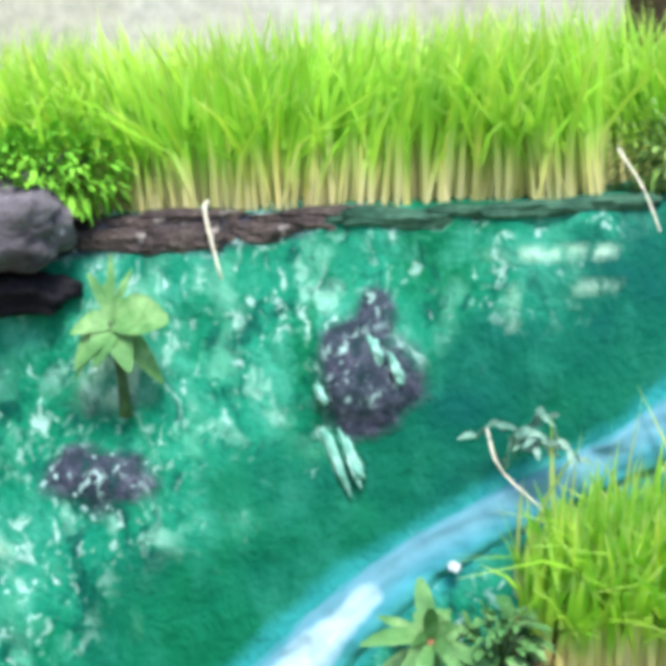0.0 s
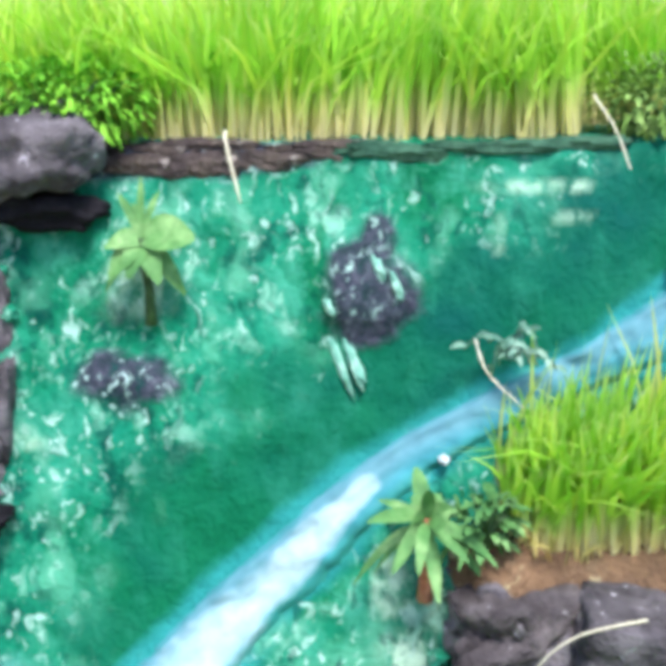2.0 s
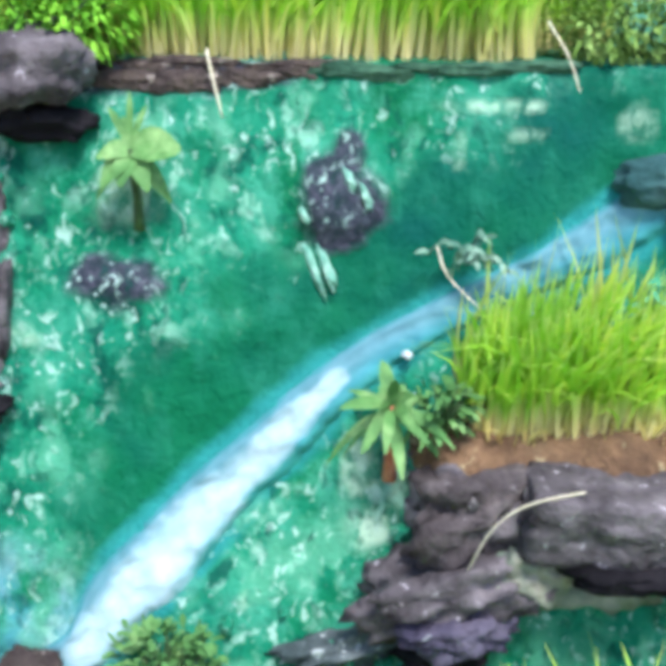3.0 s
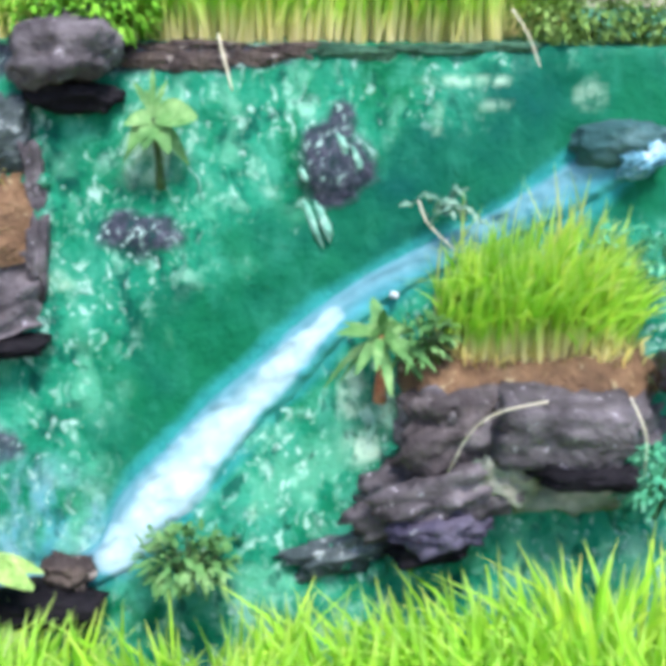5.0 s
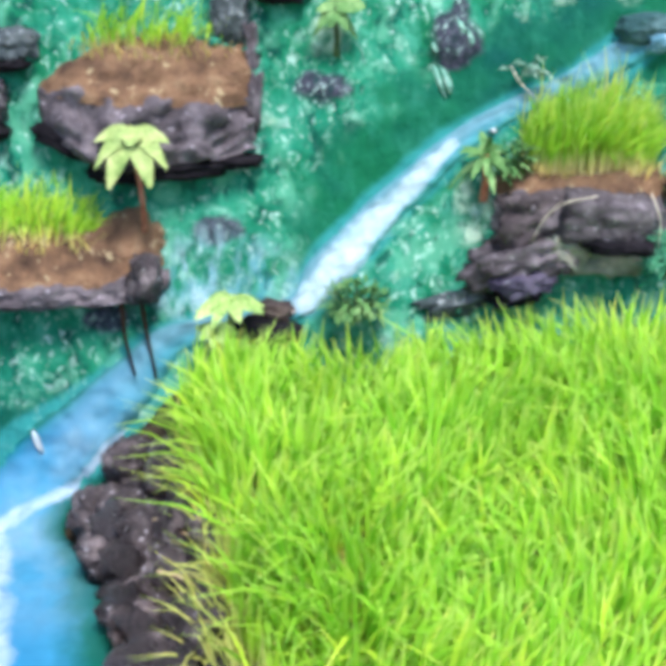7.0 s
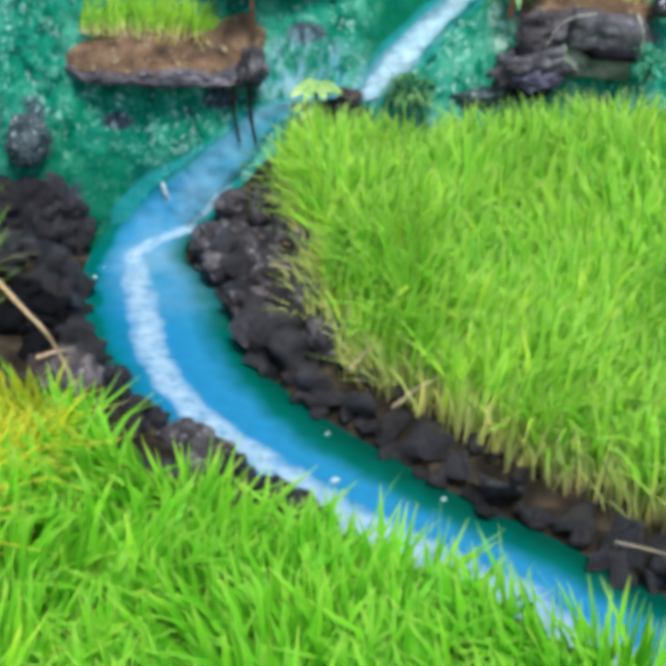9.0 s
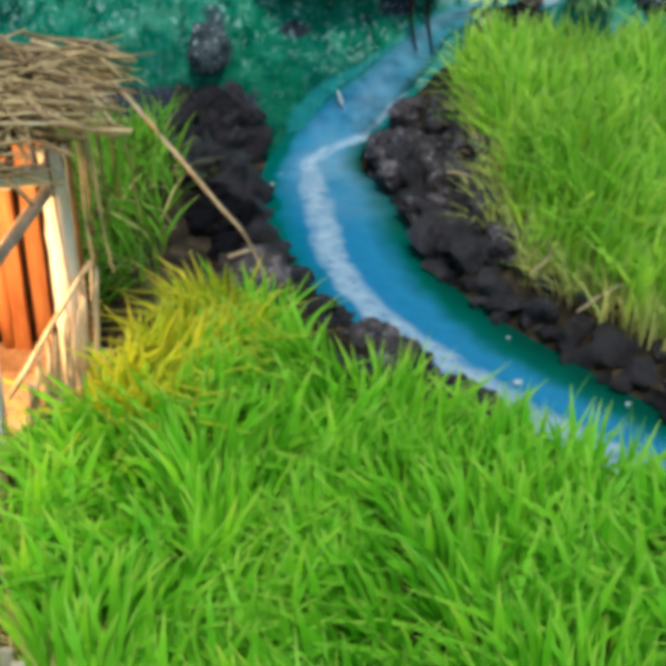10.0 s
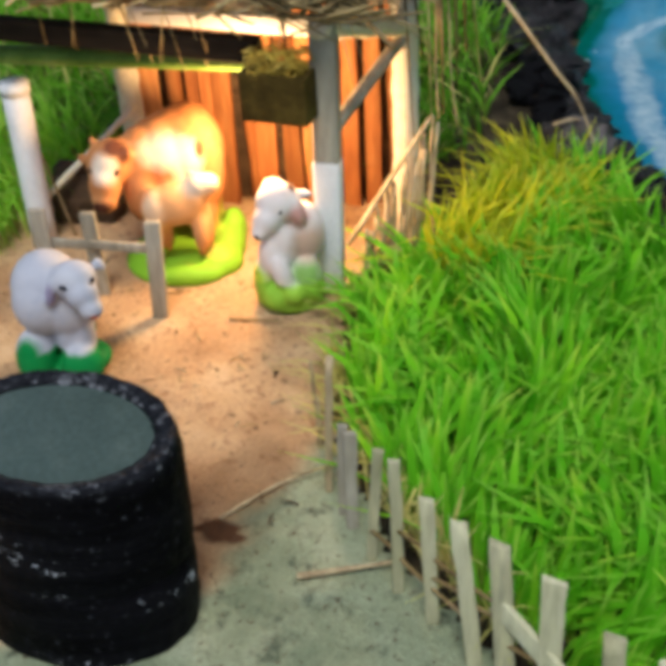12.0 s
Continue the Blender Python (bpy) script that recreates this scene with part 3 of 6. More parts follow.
def make_slope():
    xs = np.arange(-1.5, 1.2001, 0.0065)
    zs = list(np.arange(-0.03, 0.662, 0.0065))
    verts, faces, paint, pale, wash = [], [], [], [], []
    casc = COURSE[COURSE[:, 2] > 0.03]
    back = [0.02, 0.05, 0.10, 0.16, 0.24, 0.34, 0.6]
    for z in zs:
        for x in xs:
            y = slope_at(z) + bump_at(x, z)
            verts.append((x, y, z))
            d = np.hypot(casc[:, 0] - x, casc[:, 2] - z)
            k = int(d.argmin())
            gap = d[k] - casc[k, 3]
            wob = 0.012 * fbm((x * 20, z * 20, 9), 3)
            blue = float(smooth(0.006, -0.002, gap + 0.6 * wob))
            above = (z - casc[k, 2]) - 0.3 * (x - casc[k, 0])
            dark = float(smooth(0.095, 0.055, gap + 3 * wob)) * float(smooth(0.0, 0.02, above)) * float(smooth(-0.01, 0.06, x + 3 * wob))
            dark = max(dark, float(smooth(0.30, 0.36, x + 2 * wob)) * float(smooth(0.50, 0.53, z + wob)) * float(smooth(0.655, 0.63, z + wob)))
            g = 0.0
            for bx, bz, rx, rz, h in BULGES:
                q = ((x - bx) / rx) ** 2 + ((z - bz) / rz) ** 2
                g = max(g, float(smooth(2.1, 0.2, q + 110 * wob)))
            g = max(g, float(smooth(-0.40, -0.43, x + 2 * wob)) * float(smooth(0.115, 0.085, z + wob)))
            g = max(g, float(smooth(0.632, 0.645, z + wob * 0.7)) * float(smooth(0.21, 0.16, x)))
            dark = max(dark, 0.9 * float(smooth(0.020, 0.010, abs(x - 0.394 + 3 * wob))) * float(smooth(0.54, 0.57, z)))
            dark = max(dark, 0.85 * float(smooth(0.22, 0.10, z + 3 * wob)) * float(smooth(-0.12, -0.22, x)))
            paint.append((g, dark, blue))
            p = 0.0
            for px, pz, rx, rz, k in PALE:
                q = ((x - px) / rx) ** 2 + ((z - pz) / rz) ** 2
                if q < 3:
                    p = max(p, k * float(smooth(1.4, 0.5, q + 80 * wob)))
            pale.append(p)
            wash.append(float(smooth(1.5, 0.3, ((x + 0.065 + 0.5 * (z - 0.28)) / 0.115) ** 2 + ((z - 0.285) / 0.060) ** 2 + 40 * wob)))
    z = 0.662
    for b in back:
        for x in xs:
            verts.append((x, slope_at(z) + bump_at(x, z) * max(0, 1 - b * 8) + b, z + 0.05 * b + 0.004 * fbm((x * 20, b * 20, 1), 3)))
            paint.append((0.3, 0, 0))
            pale.append(0)
            wash.append(0)
    nx, rows = len(xs), len(zs) + len(back)
    for j in range(rows - 1):
        for i in range(nx - 1):
            a = j * nx + i
            faces.append((a, a + 1, a + nx + 1, a + nx))
    me = bpy.data.meshes.new("mountain_slope")
    me.from_pydata(verts, [], faces)
    me.materials.append(SLOPE)
    me.polygons.foreach_set("use_smooth", [True] * len(me.polygons))
    col = me.attributes.new("paint", "FLOAT_COLOR", "POINT")
    col.data.foreach_set("color", np.c_[np.array(paint), np.ones(len(paint))].ravel())
    pl = me.attributes.new("pale", "FLOAT", "POINT")
    pl.data.foreach_set("value", pale)
    ws = me.attributes.new("wash", "FLOAT", "POINT")
    ws.data.foreach_set("value", wash)
    tagged(new("mountain_slope", me), "rough emerald painted mountain slope with white flecks", "hillside", kind="structure")


WHITE = catmull([(x, slope_at(z), z, w) for x, z, w in [(0.216, 0.446, 0.011), (0.190, 0.420, 0.015), (0.157, 0.388, 0.019), (0.126, 0.356, 0.024), (0.092, 0.321, 0.030), (0.060, 0.290, 0.027), (0.038, 0.258, 0.019)]], 12)
THREAD = catmull([(-0.125, slope_at(0.140), 0.140, 0.004), (-0.185, slope_at(0.100), 0.100, 0.007), (-0.240, slope_at(0.045), 0.045, 0.008), (-0.318, 1.630, 0.008, 0.012),
                  (-0.318, 1.585, 0.004, 0.017), (-0.288, 1.470, 0.001, 0.021), (-0.248, 1.320, 0, 0.020), (-0.186, 1.190, 0, 0.017), (-0.105, 1.090, 0, 0.017),
                  (-0.030, 1.012, 0, 0.021), (0.030, 0.950, 0, 0.023), (0.106, 0.893, 0, 0.024), (0.190, 0.835, 0, 0.026), (0.270, 0.760, 0, 0.026), (0.45, 0.65, 0, 0.026), (0.85, 0.47, 0, 0.026)], 12)
WHITE[:, 3] *= 0.70
THREAD[:, 3] *= 1.08
FOAM_LINES = np.vstack([WHITE, THREAD])


def make_river():
    river = strip("river", catmull(CASCADE + FLAT, 16), RIVER, lift=0.002, across=36)
    me = river.data
    co = np.empty(len(me.vertices) * 3)
    me.vertices.foreach_get("co", co)
    co = co.reshape(-1, 3)
    run = co[:, 1] + co[:, 2]
    line = FOAM_LINES[:, 1] + FOAM_LINES[:, 2]
    d = np.hypot(co[:, None, 0] - FOAM_LINES[None, :, 0], 0.85 * (run[:, None] - line[None, :])) / FOAM_LINES[None, :, 3]
    at = me.attributes.new("foam", "FLOAT", "POINT")
    at.data.foreach_set("value", np.minimum(d.min(1), 3.0))
    green = me.attributes.new("reach", "FLOAT", "POINT")
    green.data.foreach_set("value", 0.12 * smooth(1.32, 1.02, co[:, 1]))
    up = me.attributes.new("upper", "FLOAT", "POINT")
    up.data.foreach_set("value", 0.85 * smooth(1.36, 1.58, co[:, 1]))
    hi = me.attributes.new("rise", "FLOAT", "POINT")
    hi.data.foreach_set("value", co[:, 2])
    tagged(river, "blue painted river with green edges and white foam", "river", kind="structure")


make_paving()
make_backdrop()
make_ground()
make_slope()
make_river()


# ---------------------------------------------------------------- grass
def grass(name, spots, height, width, lean, label, seed, material=GRASS, spread=1.0):
    """Blades rooted at the spots; each bends over to one side. spots: x, y, z."""
    rnd = np.random.RandomState(seed)
    p = np.array(spots, float)
    n = len(p)
    h = height * rnd.uniform(0.65, 1.2, n)
    flow = np.array([noise.noise(Vector((q[0] * 7, q[1] * 7, seed))) for q in p]) * 5.0
    a = flow + rnd.normal(0, spread, n) + seed
    ln = np.minimum(lean * rnd.gamma(2.0, 0.5, n), 1.15)
    w = width * rnd.uniform(0.6, 1.25, n)
    dx, dy = np.cos(a), np.sin(a)
    turn = rnd.uniform(0, math.tau, n)
    wx, wy = np.cos(turn), np.sin(turn)
    levels = [(0.0, 0.75), (0.35, 1.0), (0.70, 0.8), (1.0, 0.0)]
    verts, hs = [], []
    for f, k in levels:
        out = ln * f**2 * h
        z = h * (f - 0.35 * np.minimum(ln, 1.4) * f**2.2)
        c = np.stack([p[:, 0] + dx * out, p[:, 1] + dy * out, p[:, 2] + z - 0.003], 1)
        if k:
            o = np.stack([wx * w * k / 2, wy * w * k / 2, 0 * w], 1)
            verts += [c - o, c + o]
            hs += [f, f]
        else:
            verts.append(c)
            hs.append(f)
    v = np.stack(verts, 1).reshape(-1, 3)
    base = np.arange(n)[:, None] * 7
    quads = np.concatenate([base + [0, 1, 3, 2], base + [2, 3, 5, 4]], 0)
    tris = base + [4, 5, 6]
    me = bpy.data.meshes.new(name)
    me.from_pydata(v.tolist(), [], quads.tolist() + tris.tolist())
    me.materials.append(material)
    me.polygons.foreach_set("use_smooth", [True] * len(me.polygons))
    at = me.attributes.new("height", "FLOAT", "POINT")
    at.data.foreach_set("value", np.tile(np.array(hs, float), n))
    ch = me.attributes.new("chance", "FLOAT", "POINT")
    ch.data.foreach_set("value", np.repeat(rnd.uniform(0, 1, n), 7))
    return tagged(new(name, me), label, "grass", kind="stuff")


def inside(x, y, poly):
    hit = False
    for (x0, y0), (x1, y1) in zip(poly, poly[1:] + poly[:1]):
        if (y0 > y) != (y1 > y) and x < (x1 - x0) * (y - y0) / (y1 - y0) + x0:
            hit = not hit
    return hit


def scatter(poly, density, seed, keep=lambda x, y: True, z=ground_z, jitter=1.0):
    rnd = random.Random(seed)
    xs, ys = [p[0] for p in poly], [p[1] for p in poly]
    area = (max(xs) - min(xs)) * (max(ys) - min(ys))
    out = []
    for _ in range(int(area * density)):
        x, y = rnd.uniform(min(xs), max(xs)), rnd.uniform(min(ys), max(ys))
        if inside(x, y, poly) and keep(x, y):
            out.append((x, y, z(x, y)))
    return out


def off_river(margin, want):
    def keep(x, y):
        d, w, side = river_at(x, y)
        wider = 0.010 * float(smooth(1.30, 1.05, y)) + 0.034 * float(smooth(1.20, 1.42, y)) if want > 0 else 0.0
        return side == want and d > w + margin + wider + 0.012 * fbm((x * 30, y * 30, 3), 2)
    return keep


MID = [(-0.090, 1.655), (-0.120, 1.50), (-0.055, 1.34), (0.025, 1.17), (0.120, 1.03), (0.212, 0.945), (0.315, 0.83), (1.0, 0.50), (1.0, 1.655)]
FRONT = [(-0.462, 0.775), (-0.452, 0.700), (-0.424, 0.610), (-0.380, 0.530), (-0.312, 0.460), (-0.230, 0.398), (-0.15, 0.33), (0.05, 0.24), (0.6, 0.10), (0.9, 0.45), (0.24, 0.70), (0.13, 0.755), (0.010, 0.810), (-0.110, 0.860), (-0.205, 0.945),
         (-0.290, 1.020), (-0.352, 1.050), (-0.395, 0.930), (-0.430, 0.850)]
LAMPLIT = [(-0.408, 0.800), (-0.350, 0.780), (-0.290, 0.930), (-0.300, 1.010), (-0.352, 1.050), (-0.395, 0.930), (-0.430, 0.850)]
BANK = [(-1.3, 1.00), (-0.83, 1.00), (-0.50, 1.00), (-0.430, 1.12), (-0.450, 1.30), (-0.50, 1.44), (-0.55, 1.52), (-1.3, 1.54)]
LEFT = [(-1.3, 0.55), (-0.92, 0.55), (-0.88, 0.80), (-0.90, 1.0), (-1.3, 1.0)]
grass("field_grass", scatter(MID, 31000, 11, off_river(0.070, 1)), 0.108, 0.0056, 0.46, "tall bright green sprouted grass filling the large field", 1)
grass("front_grass", [q for q in scatter(FRONT, 19000, 12, off_river(0.050, -1)) if (not inside(q[0], q[1], LAMPLIT) or (q[0] * 7919) % 1 < 0.12) and not (q[0] < -0.425 and q[1] > 0.755)], 0.095, 0.0080, 0.62, "dense green sprouted grass beside the stable", 2, GRASS_DEEP, 0.75)
grass("yellow_grass", scatter(LAMPLIT, 38000, 16, off_river(0.04, -1)), 0.105, 0.0068, 0.6, "yellowish grass standing beside the stable, warm lamplight put into its colour", 6, GRASS_LAMPLIT)
grass("grass_fringe", scatter(MID, 26000, 18, lambda x, y: off_river(0.052, 1)(x, y) and not off_river(0.082, 1)(x, y)), 0.084, 0.0040, 0.45, "bare straw-coloured grass stems along the field bank", 8, GRASS_STEM)
grass("drooping_stems", scatter(MID, 6500, 20, lambda x, y: y > 1.12 and off_river(0.050, 1)(x, y) and not off_river(0.078, 1)(x, y)), 0.062, 0.0030, 1.25, "pale dry blades drooping over the rocky bank", 12, GRASS_STEM)
EDGE = [(-0.490, 0.775), (-0.476, 0.700), (-0.450, 0.600), (-0.400, 0.520), (-0.330, 0.450), (-0.235, 0.385), (-0.225, 0.405), (-0.310, 0.475), (-0.375, 0.545), (-0.420, 0.620), (-0.445, 0.700), (-0.458, 0.775)]
grass("dry_edge_grass", scatter(EDGE, 14000, 19, z=lambda x, y: 0.034), 0.050, 0.0034, 1.0, "short dry grass and stalks along the fence", 9, GRASS_DRY)
grass("bank_grass", scatter(BANK, 8500, 13, off_river(0.085, -1)), 0.085, 0.0050, 1.0, "green and yellowing grass behind the stable", 3, GRASS_BANK)
grass("bank_straw", scatter(BANK, 1300, 23, off_river(0.050, -1)), 0.085, 0.0040, 1.2, "dry straw-coloured blades among the bank grass", 10, GRASS_DRY)
grass("side_grass", scatter(LEFT, 12000, 14, z=lambda x, y: 0.034), 0.10, 0.0055, 0.7, "tall green grass at the stable side", 4, GRASS)


def terrace_z(x, y):
    return 0.663 + 0.05 * (y - 1.88)


TOP = [(-0.40, 1.905), (0.0, 1.905), (0.005, 1.890), (0.352, 1.890), (0.366, 1.95), (0.43, 1.97), (0.44, 2.10), (-0.45, 2.10)]
grass("terrace_grass", scatter(TOP, 60000, 15, z=terrace_z), 0.110, 0.0038, 0.38, "bright yellow-green grass standing along the top terrace", 5, GRASS_TOP)


# ---------------------------------------------------------------- mountain: terraces, rocks
def terrace(plan, reach, seed, label):
    """A ledge built out from the slope: an overhanging rock face with brown soil heaped on it. plan: x, foot, top of the rock, top of the soil."""
    plan = np.array(plan)
    x0, x1 = plan[0, 0], plan[-1, 0]
    thing = empty("terrace", ((x0 + x1) / 2, slope_at(plan[:, 1].min()), plan[:, 1].min()))
    shift = Matrix.Translation(-thing.location)
    rows = int((x1 - x0) / 0.005)
    curve = catmull(plan, 12)
    rock_rows = [(-0.25, 0.02, 0), (0.45, 0.0, 0), (0.85, 0.05, 0), (1.0, 0.35, 0), (1.0, 0.65, 0), (0.88, 1.0, 0), (0.6, 1.04, 0), (0.2, 1.05, 0)]
    soil_rows = [(0.90, 0.92, 0), (0.86, 1.0, 0.08), (0.66, 1.0, 0.40), (0.42, 1.0, 0.75), (0.12, 1.0, 1.0), (-0.3, 1.0, 1.12)]
    for name, prof, mat, amp in (("rock_face", rock_rows, ROCK, 0.017), ("soil", soil_rows, SOIL_BROWN, 0.008)):
        bm = bmesh.new()
        fine = catmull(prof, 6)
        rings = []
        for i in range(rows + 1):
            u = i / rows
            x = x0 + (x1 - x0) * u
            foot, face, top = (float(np.interp(x, curve[:, 0], curve[:, k])) for k in (1, 2, 3))
            e = max(0.02, 1 - abs(2 * u - 1) ** 4)
            wob = 1 + 0.40 * fbm((x * 11, seed, 0), 4)
            ring = []
            for a, f, g in fine:
                z = foot + (face - foot) * f + (top - face) * g
                d = amp * fbm((x * 26, z * 40, seed * 3.0), 4) + amp * 0.5 * fbm((x * 70, z * 80, seed), 3)
                zz = z + 0.5 * d
                ring.append(bm.verts.new((x + 0.3 * d, slope_at(zz) - reach * a * e * wob - d + 0.004, zz)))
            rings.append(ring)
        for a, b in zip(rings, rings[1:]):
            for j in range(len(fine) - 1):
                bm.faces.new((a[j], b[j], b[j + 1], a[j + 1]))
        bm.transform(shift)
        part(name, bm, mat, thing)
    return tagged(thing, label, "terrace", group="terraces on the slope")


terrace([(-0.292, 0.478, 0.500, 0.510), (-0.262, 0.452, 0.503, 0.530), (-0.222, 0.428, 0.503, 0.552), (-0.185, 0.416, 0.500, 0.562), (-0.140, 0.420, 0.498, 0.567), (-0.080, 0.430, 0.497, 0.566), (-0.022, 0.438, 0.497, 0.560)], 0.060, 1, "dark grey overhanging rock ledge heaped with brown soil")
terrace([(-0.455, 0.268, 0.278, 0.300), (-0.400, 0.262, 0.284, 0.325), (-0.340, 0.262, 0.286, 0.340), (-0.260, 0.264, 0.288, 0.346), (-0.200, 0.266, 0.292, 0.358), (-0.160, 0.268, 0.300, 0.370), (-0.128, 0.276, 0.310, 0.352)], 0.062, 2, "low dark rock ledge with a bank of brown soil")
terrace([(0.262, 0.350, 0.396, 0.410), (0.290, 0.346, 0.400, 0.428), (0.330, 0.350, 0.402, 0.438), (0.372, 0.354, 0.404, 0.442), (0.430, 0.354, 0.404, 0.436), (0.466, 0.356, 0.402, 0.428), (0.496, 0.362, 0.400, 0.418)], 0.058, 3, "dark rock ledge carrying brown soil and grass")


def rock(size, at, turn, seed, label, mat=ROCK, amount=0.2, square=0.6, group="rocks on the slope", name="rock"):
    ob = finish(name, rough_block(size, seed, amount, square=square), mat)
    ob.matrix_world = pose(*at, *turn)
    return tagged(ob, label, "rock", group=group)


def on_slope(x, z, out=0.0):
    return (x, slope_at(z) + bump_at(x, z) - out, z)


rock((0.086, 0.070, 0.058), on_slope(-0.004, 0.656, 0.022), (6, -10, 4), 3, "dark grey domed rock overhanging the slope top", amount=0.26, square=0.35)
rock((0.106, 0.066, 0.054), on_slope(0.392, 0.382, 0.050), (4, 3, -3), 7, "large smooth grey slab with a dark gap beneath", amount=0.15, square=0.86)
rock((0.096, 0.050, 0.072), on_slope(0.314, 0.372, 0.030), (0, -8, 8), 9, "rough dark brown rock beside the large slab", ROCK_BROWN, 0.42, 0.6)
rock((0.140, 0.060, 0.052), on_slope(0.304, 0.324, 0.026), (0, -15, 5), 11, "dark grey rock sloping down to the field", ROCK, 0.46, 0.6)
rock((0.052, 0.046, 0.036), on_slope(0.345, 0.340, 0.034), (0, 20, 5), 13, "dark grey rock sloping down to the field", ROCK_PALE, 0.40, 0.5)
rock((0.070, 0.050, 0.030), on_slope(0.298, 0.303, 0.040), (0, -14, 0), 10, "bluish grey rock low on the slope", ROCK_BLUE, 0.44, 0.5)
rock((0.086, 0.036, 0.030), on_slope(0.220, 0.266, -0.002), (0, -14, 0), 12, "dark flecked rock above the field grass", ROCK_FLECKED, 0.46, 0.5)
rock((0.086, 0.026, 0.036), on_slope(0.404, 0.324, 0.014), (0, 3, 0), 14, "pale greenish rock face below the large slab", ROCK_PALE, 0.46, 0.6)
rock((0.016, 0.022, 0.066), on_slope(-0.029, 0.552, 0.000), (0, -4, 0), 15, "narrow upright grey rock at the ledge end", amount=0.35)
rock((0.018, 0.026, 0.076), on_slope(-0.026, 0.490, 0.004), (0, 5, 0), 16, "narrow upright grey rock at the ledge end", amount=0.35)
rock((0.046, 0.026, 0.064), on_slope(-0.057, 0.592, 0.004), (0, 6, 0), 25, "rough rock flecked with pale paint beside the domed rock", ROCK_FLECKED, 0.35, 0.35)
rock((0.082, 0.034, 0.036), on_slope(0.450, 0.586, 0.006), (0, -4, 0), 17, "dark teal stone at the head of the stream", ROCK_TEAL, 0.24, 0.2)
rock((0.044, 0.026, 0.026), on_slope(0.466, 0.573, 0.014), (0, -24, 0), 18, "stone brushed with pale blue and white paint", STONE_PAINTED, 0.34, 0.2)
rock((0.040, 0.040, 0.066), on_slope(-0.152, 0.300, 0.044), (0, 6, 0), 19, "dark upright rock at the ledge end above the stream", ROCK_DARK, 0.30, 0.4)
rock((0.058, 0.050, 0.086), on_slope(-0.506, 0.172, 0.014), (0, 6, 0), 21, "blue-grey boulder speckled white beside the river bend", ROCK_FLECKED, 0.25, 0.35)
rock((0.038, 0.036, 0.022), on_slope(0.006, 0.262, 0.022), (0, 8, 0), 22, "flat brown-grey rock shaded by broad leaves", SOIL_DARK, 0.36, 0.4)
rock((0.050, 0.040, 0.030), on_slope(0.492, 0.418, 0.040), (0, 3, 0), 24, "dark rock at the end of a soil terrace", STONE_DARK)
rock((0.062, 0.040, 0.040), on_slope(-0.318, 0.556, 0.012), (0, -8, 0), 26, "dark stone with a pale painted rim beside the ledge", ROCK_FLECKED, 0.28, 0.4)
rock((0.046, 0.040, 0.056), on_slope(-0.345, 0.488, 0.014), (0, 4, 0), 27, "dark stone with a pale painted rim beside the ledge", STONE_DARK, 0.28, 0.4)
for k, (x, z, w, h, turn) in enumerate(((0.060, 0.648, 0.060, 0.016, 4), (0.104, 0.646, 0.056, 0.020, -6), (0.146, 0.649, 0.056, 0.016, 3), (0.186, 0.653, 0.044, 0.010, 5))):
    rock((w, 0.014, h), on_slope(x, z, -0.003), (0, turn, 0), 90 + k, "dark brown soil edge under the terrace grass", SOIL_DARK, 0.30, 0.3, name="soil_edge")
for k, (x, z, w, h, turn) in enumerate(((0.235, 0.654, 0.080, 0.011, 3), (0.300, 0.657, 0.080, 0.010, -2))):
    rock((w, 0.016, h), on_slope(x, z, -0.003), (0, turn, 0), 96 + k, "dark mossy edge under the terrace grass", MOSS_DARK, 0.30, 0.3, name="moss_edge")
for k in range(9):
    x = 0.030 + 0.040 * k
    rock((0.040 + 0.014 * (k % 3), 0.018, 0.007 + 0.002 * (k % 3)), on_slope(x, 0.6585 - 0.002 * (k % 2), -0.006), (0, (k * 7) % 9 - 4, 0), 150 + k, "low brown soil clod under the terrace grass", SOIL_DARK if x < 0.2 else MOSS_DARK, 0.30, 0.3, "soil clods along the terrace", "soil_clod")
# near-black blocks added under the slabs in place of the shade there
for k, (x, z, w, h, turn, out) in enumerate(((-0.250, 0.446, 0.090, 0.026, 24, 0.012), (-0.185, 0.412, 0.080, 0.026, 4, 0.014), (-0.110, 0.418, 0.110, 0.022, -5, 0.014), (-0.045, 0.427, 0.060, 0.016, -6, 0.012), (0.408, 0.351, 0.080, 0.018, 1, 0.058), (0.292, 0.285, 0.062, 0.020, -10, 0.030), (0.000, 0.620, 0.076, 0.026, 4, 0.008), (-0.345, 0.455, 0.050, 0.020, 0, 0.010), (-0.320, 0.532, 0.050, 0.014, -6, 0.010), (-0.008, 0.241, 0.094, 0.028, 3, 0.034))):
    rock((w, 0.046, h), on_slope(x, z, out), (0, turn, 0), 110 + k, "near-black block standing in for the shade beneath a slab", NEAR_BLACK, 0.25, 0.4)


rr = random.Random(29)
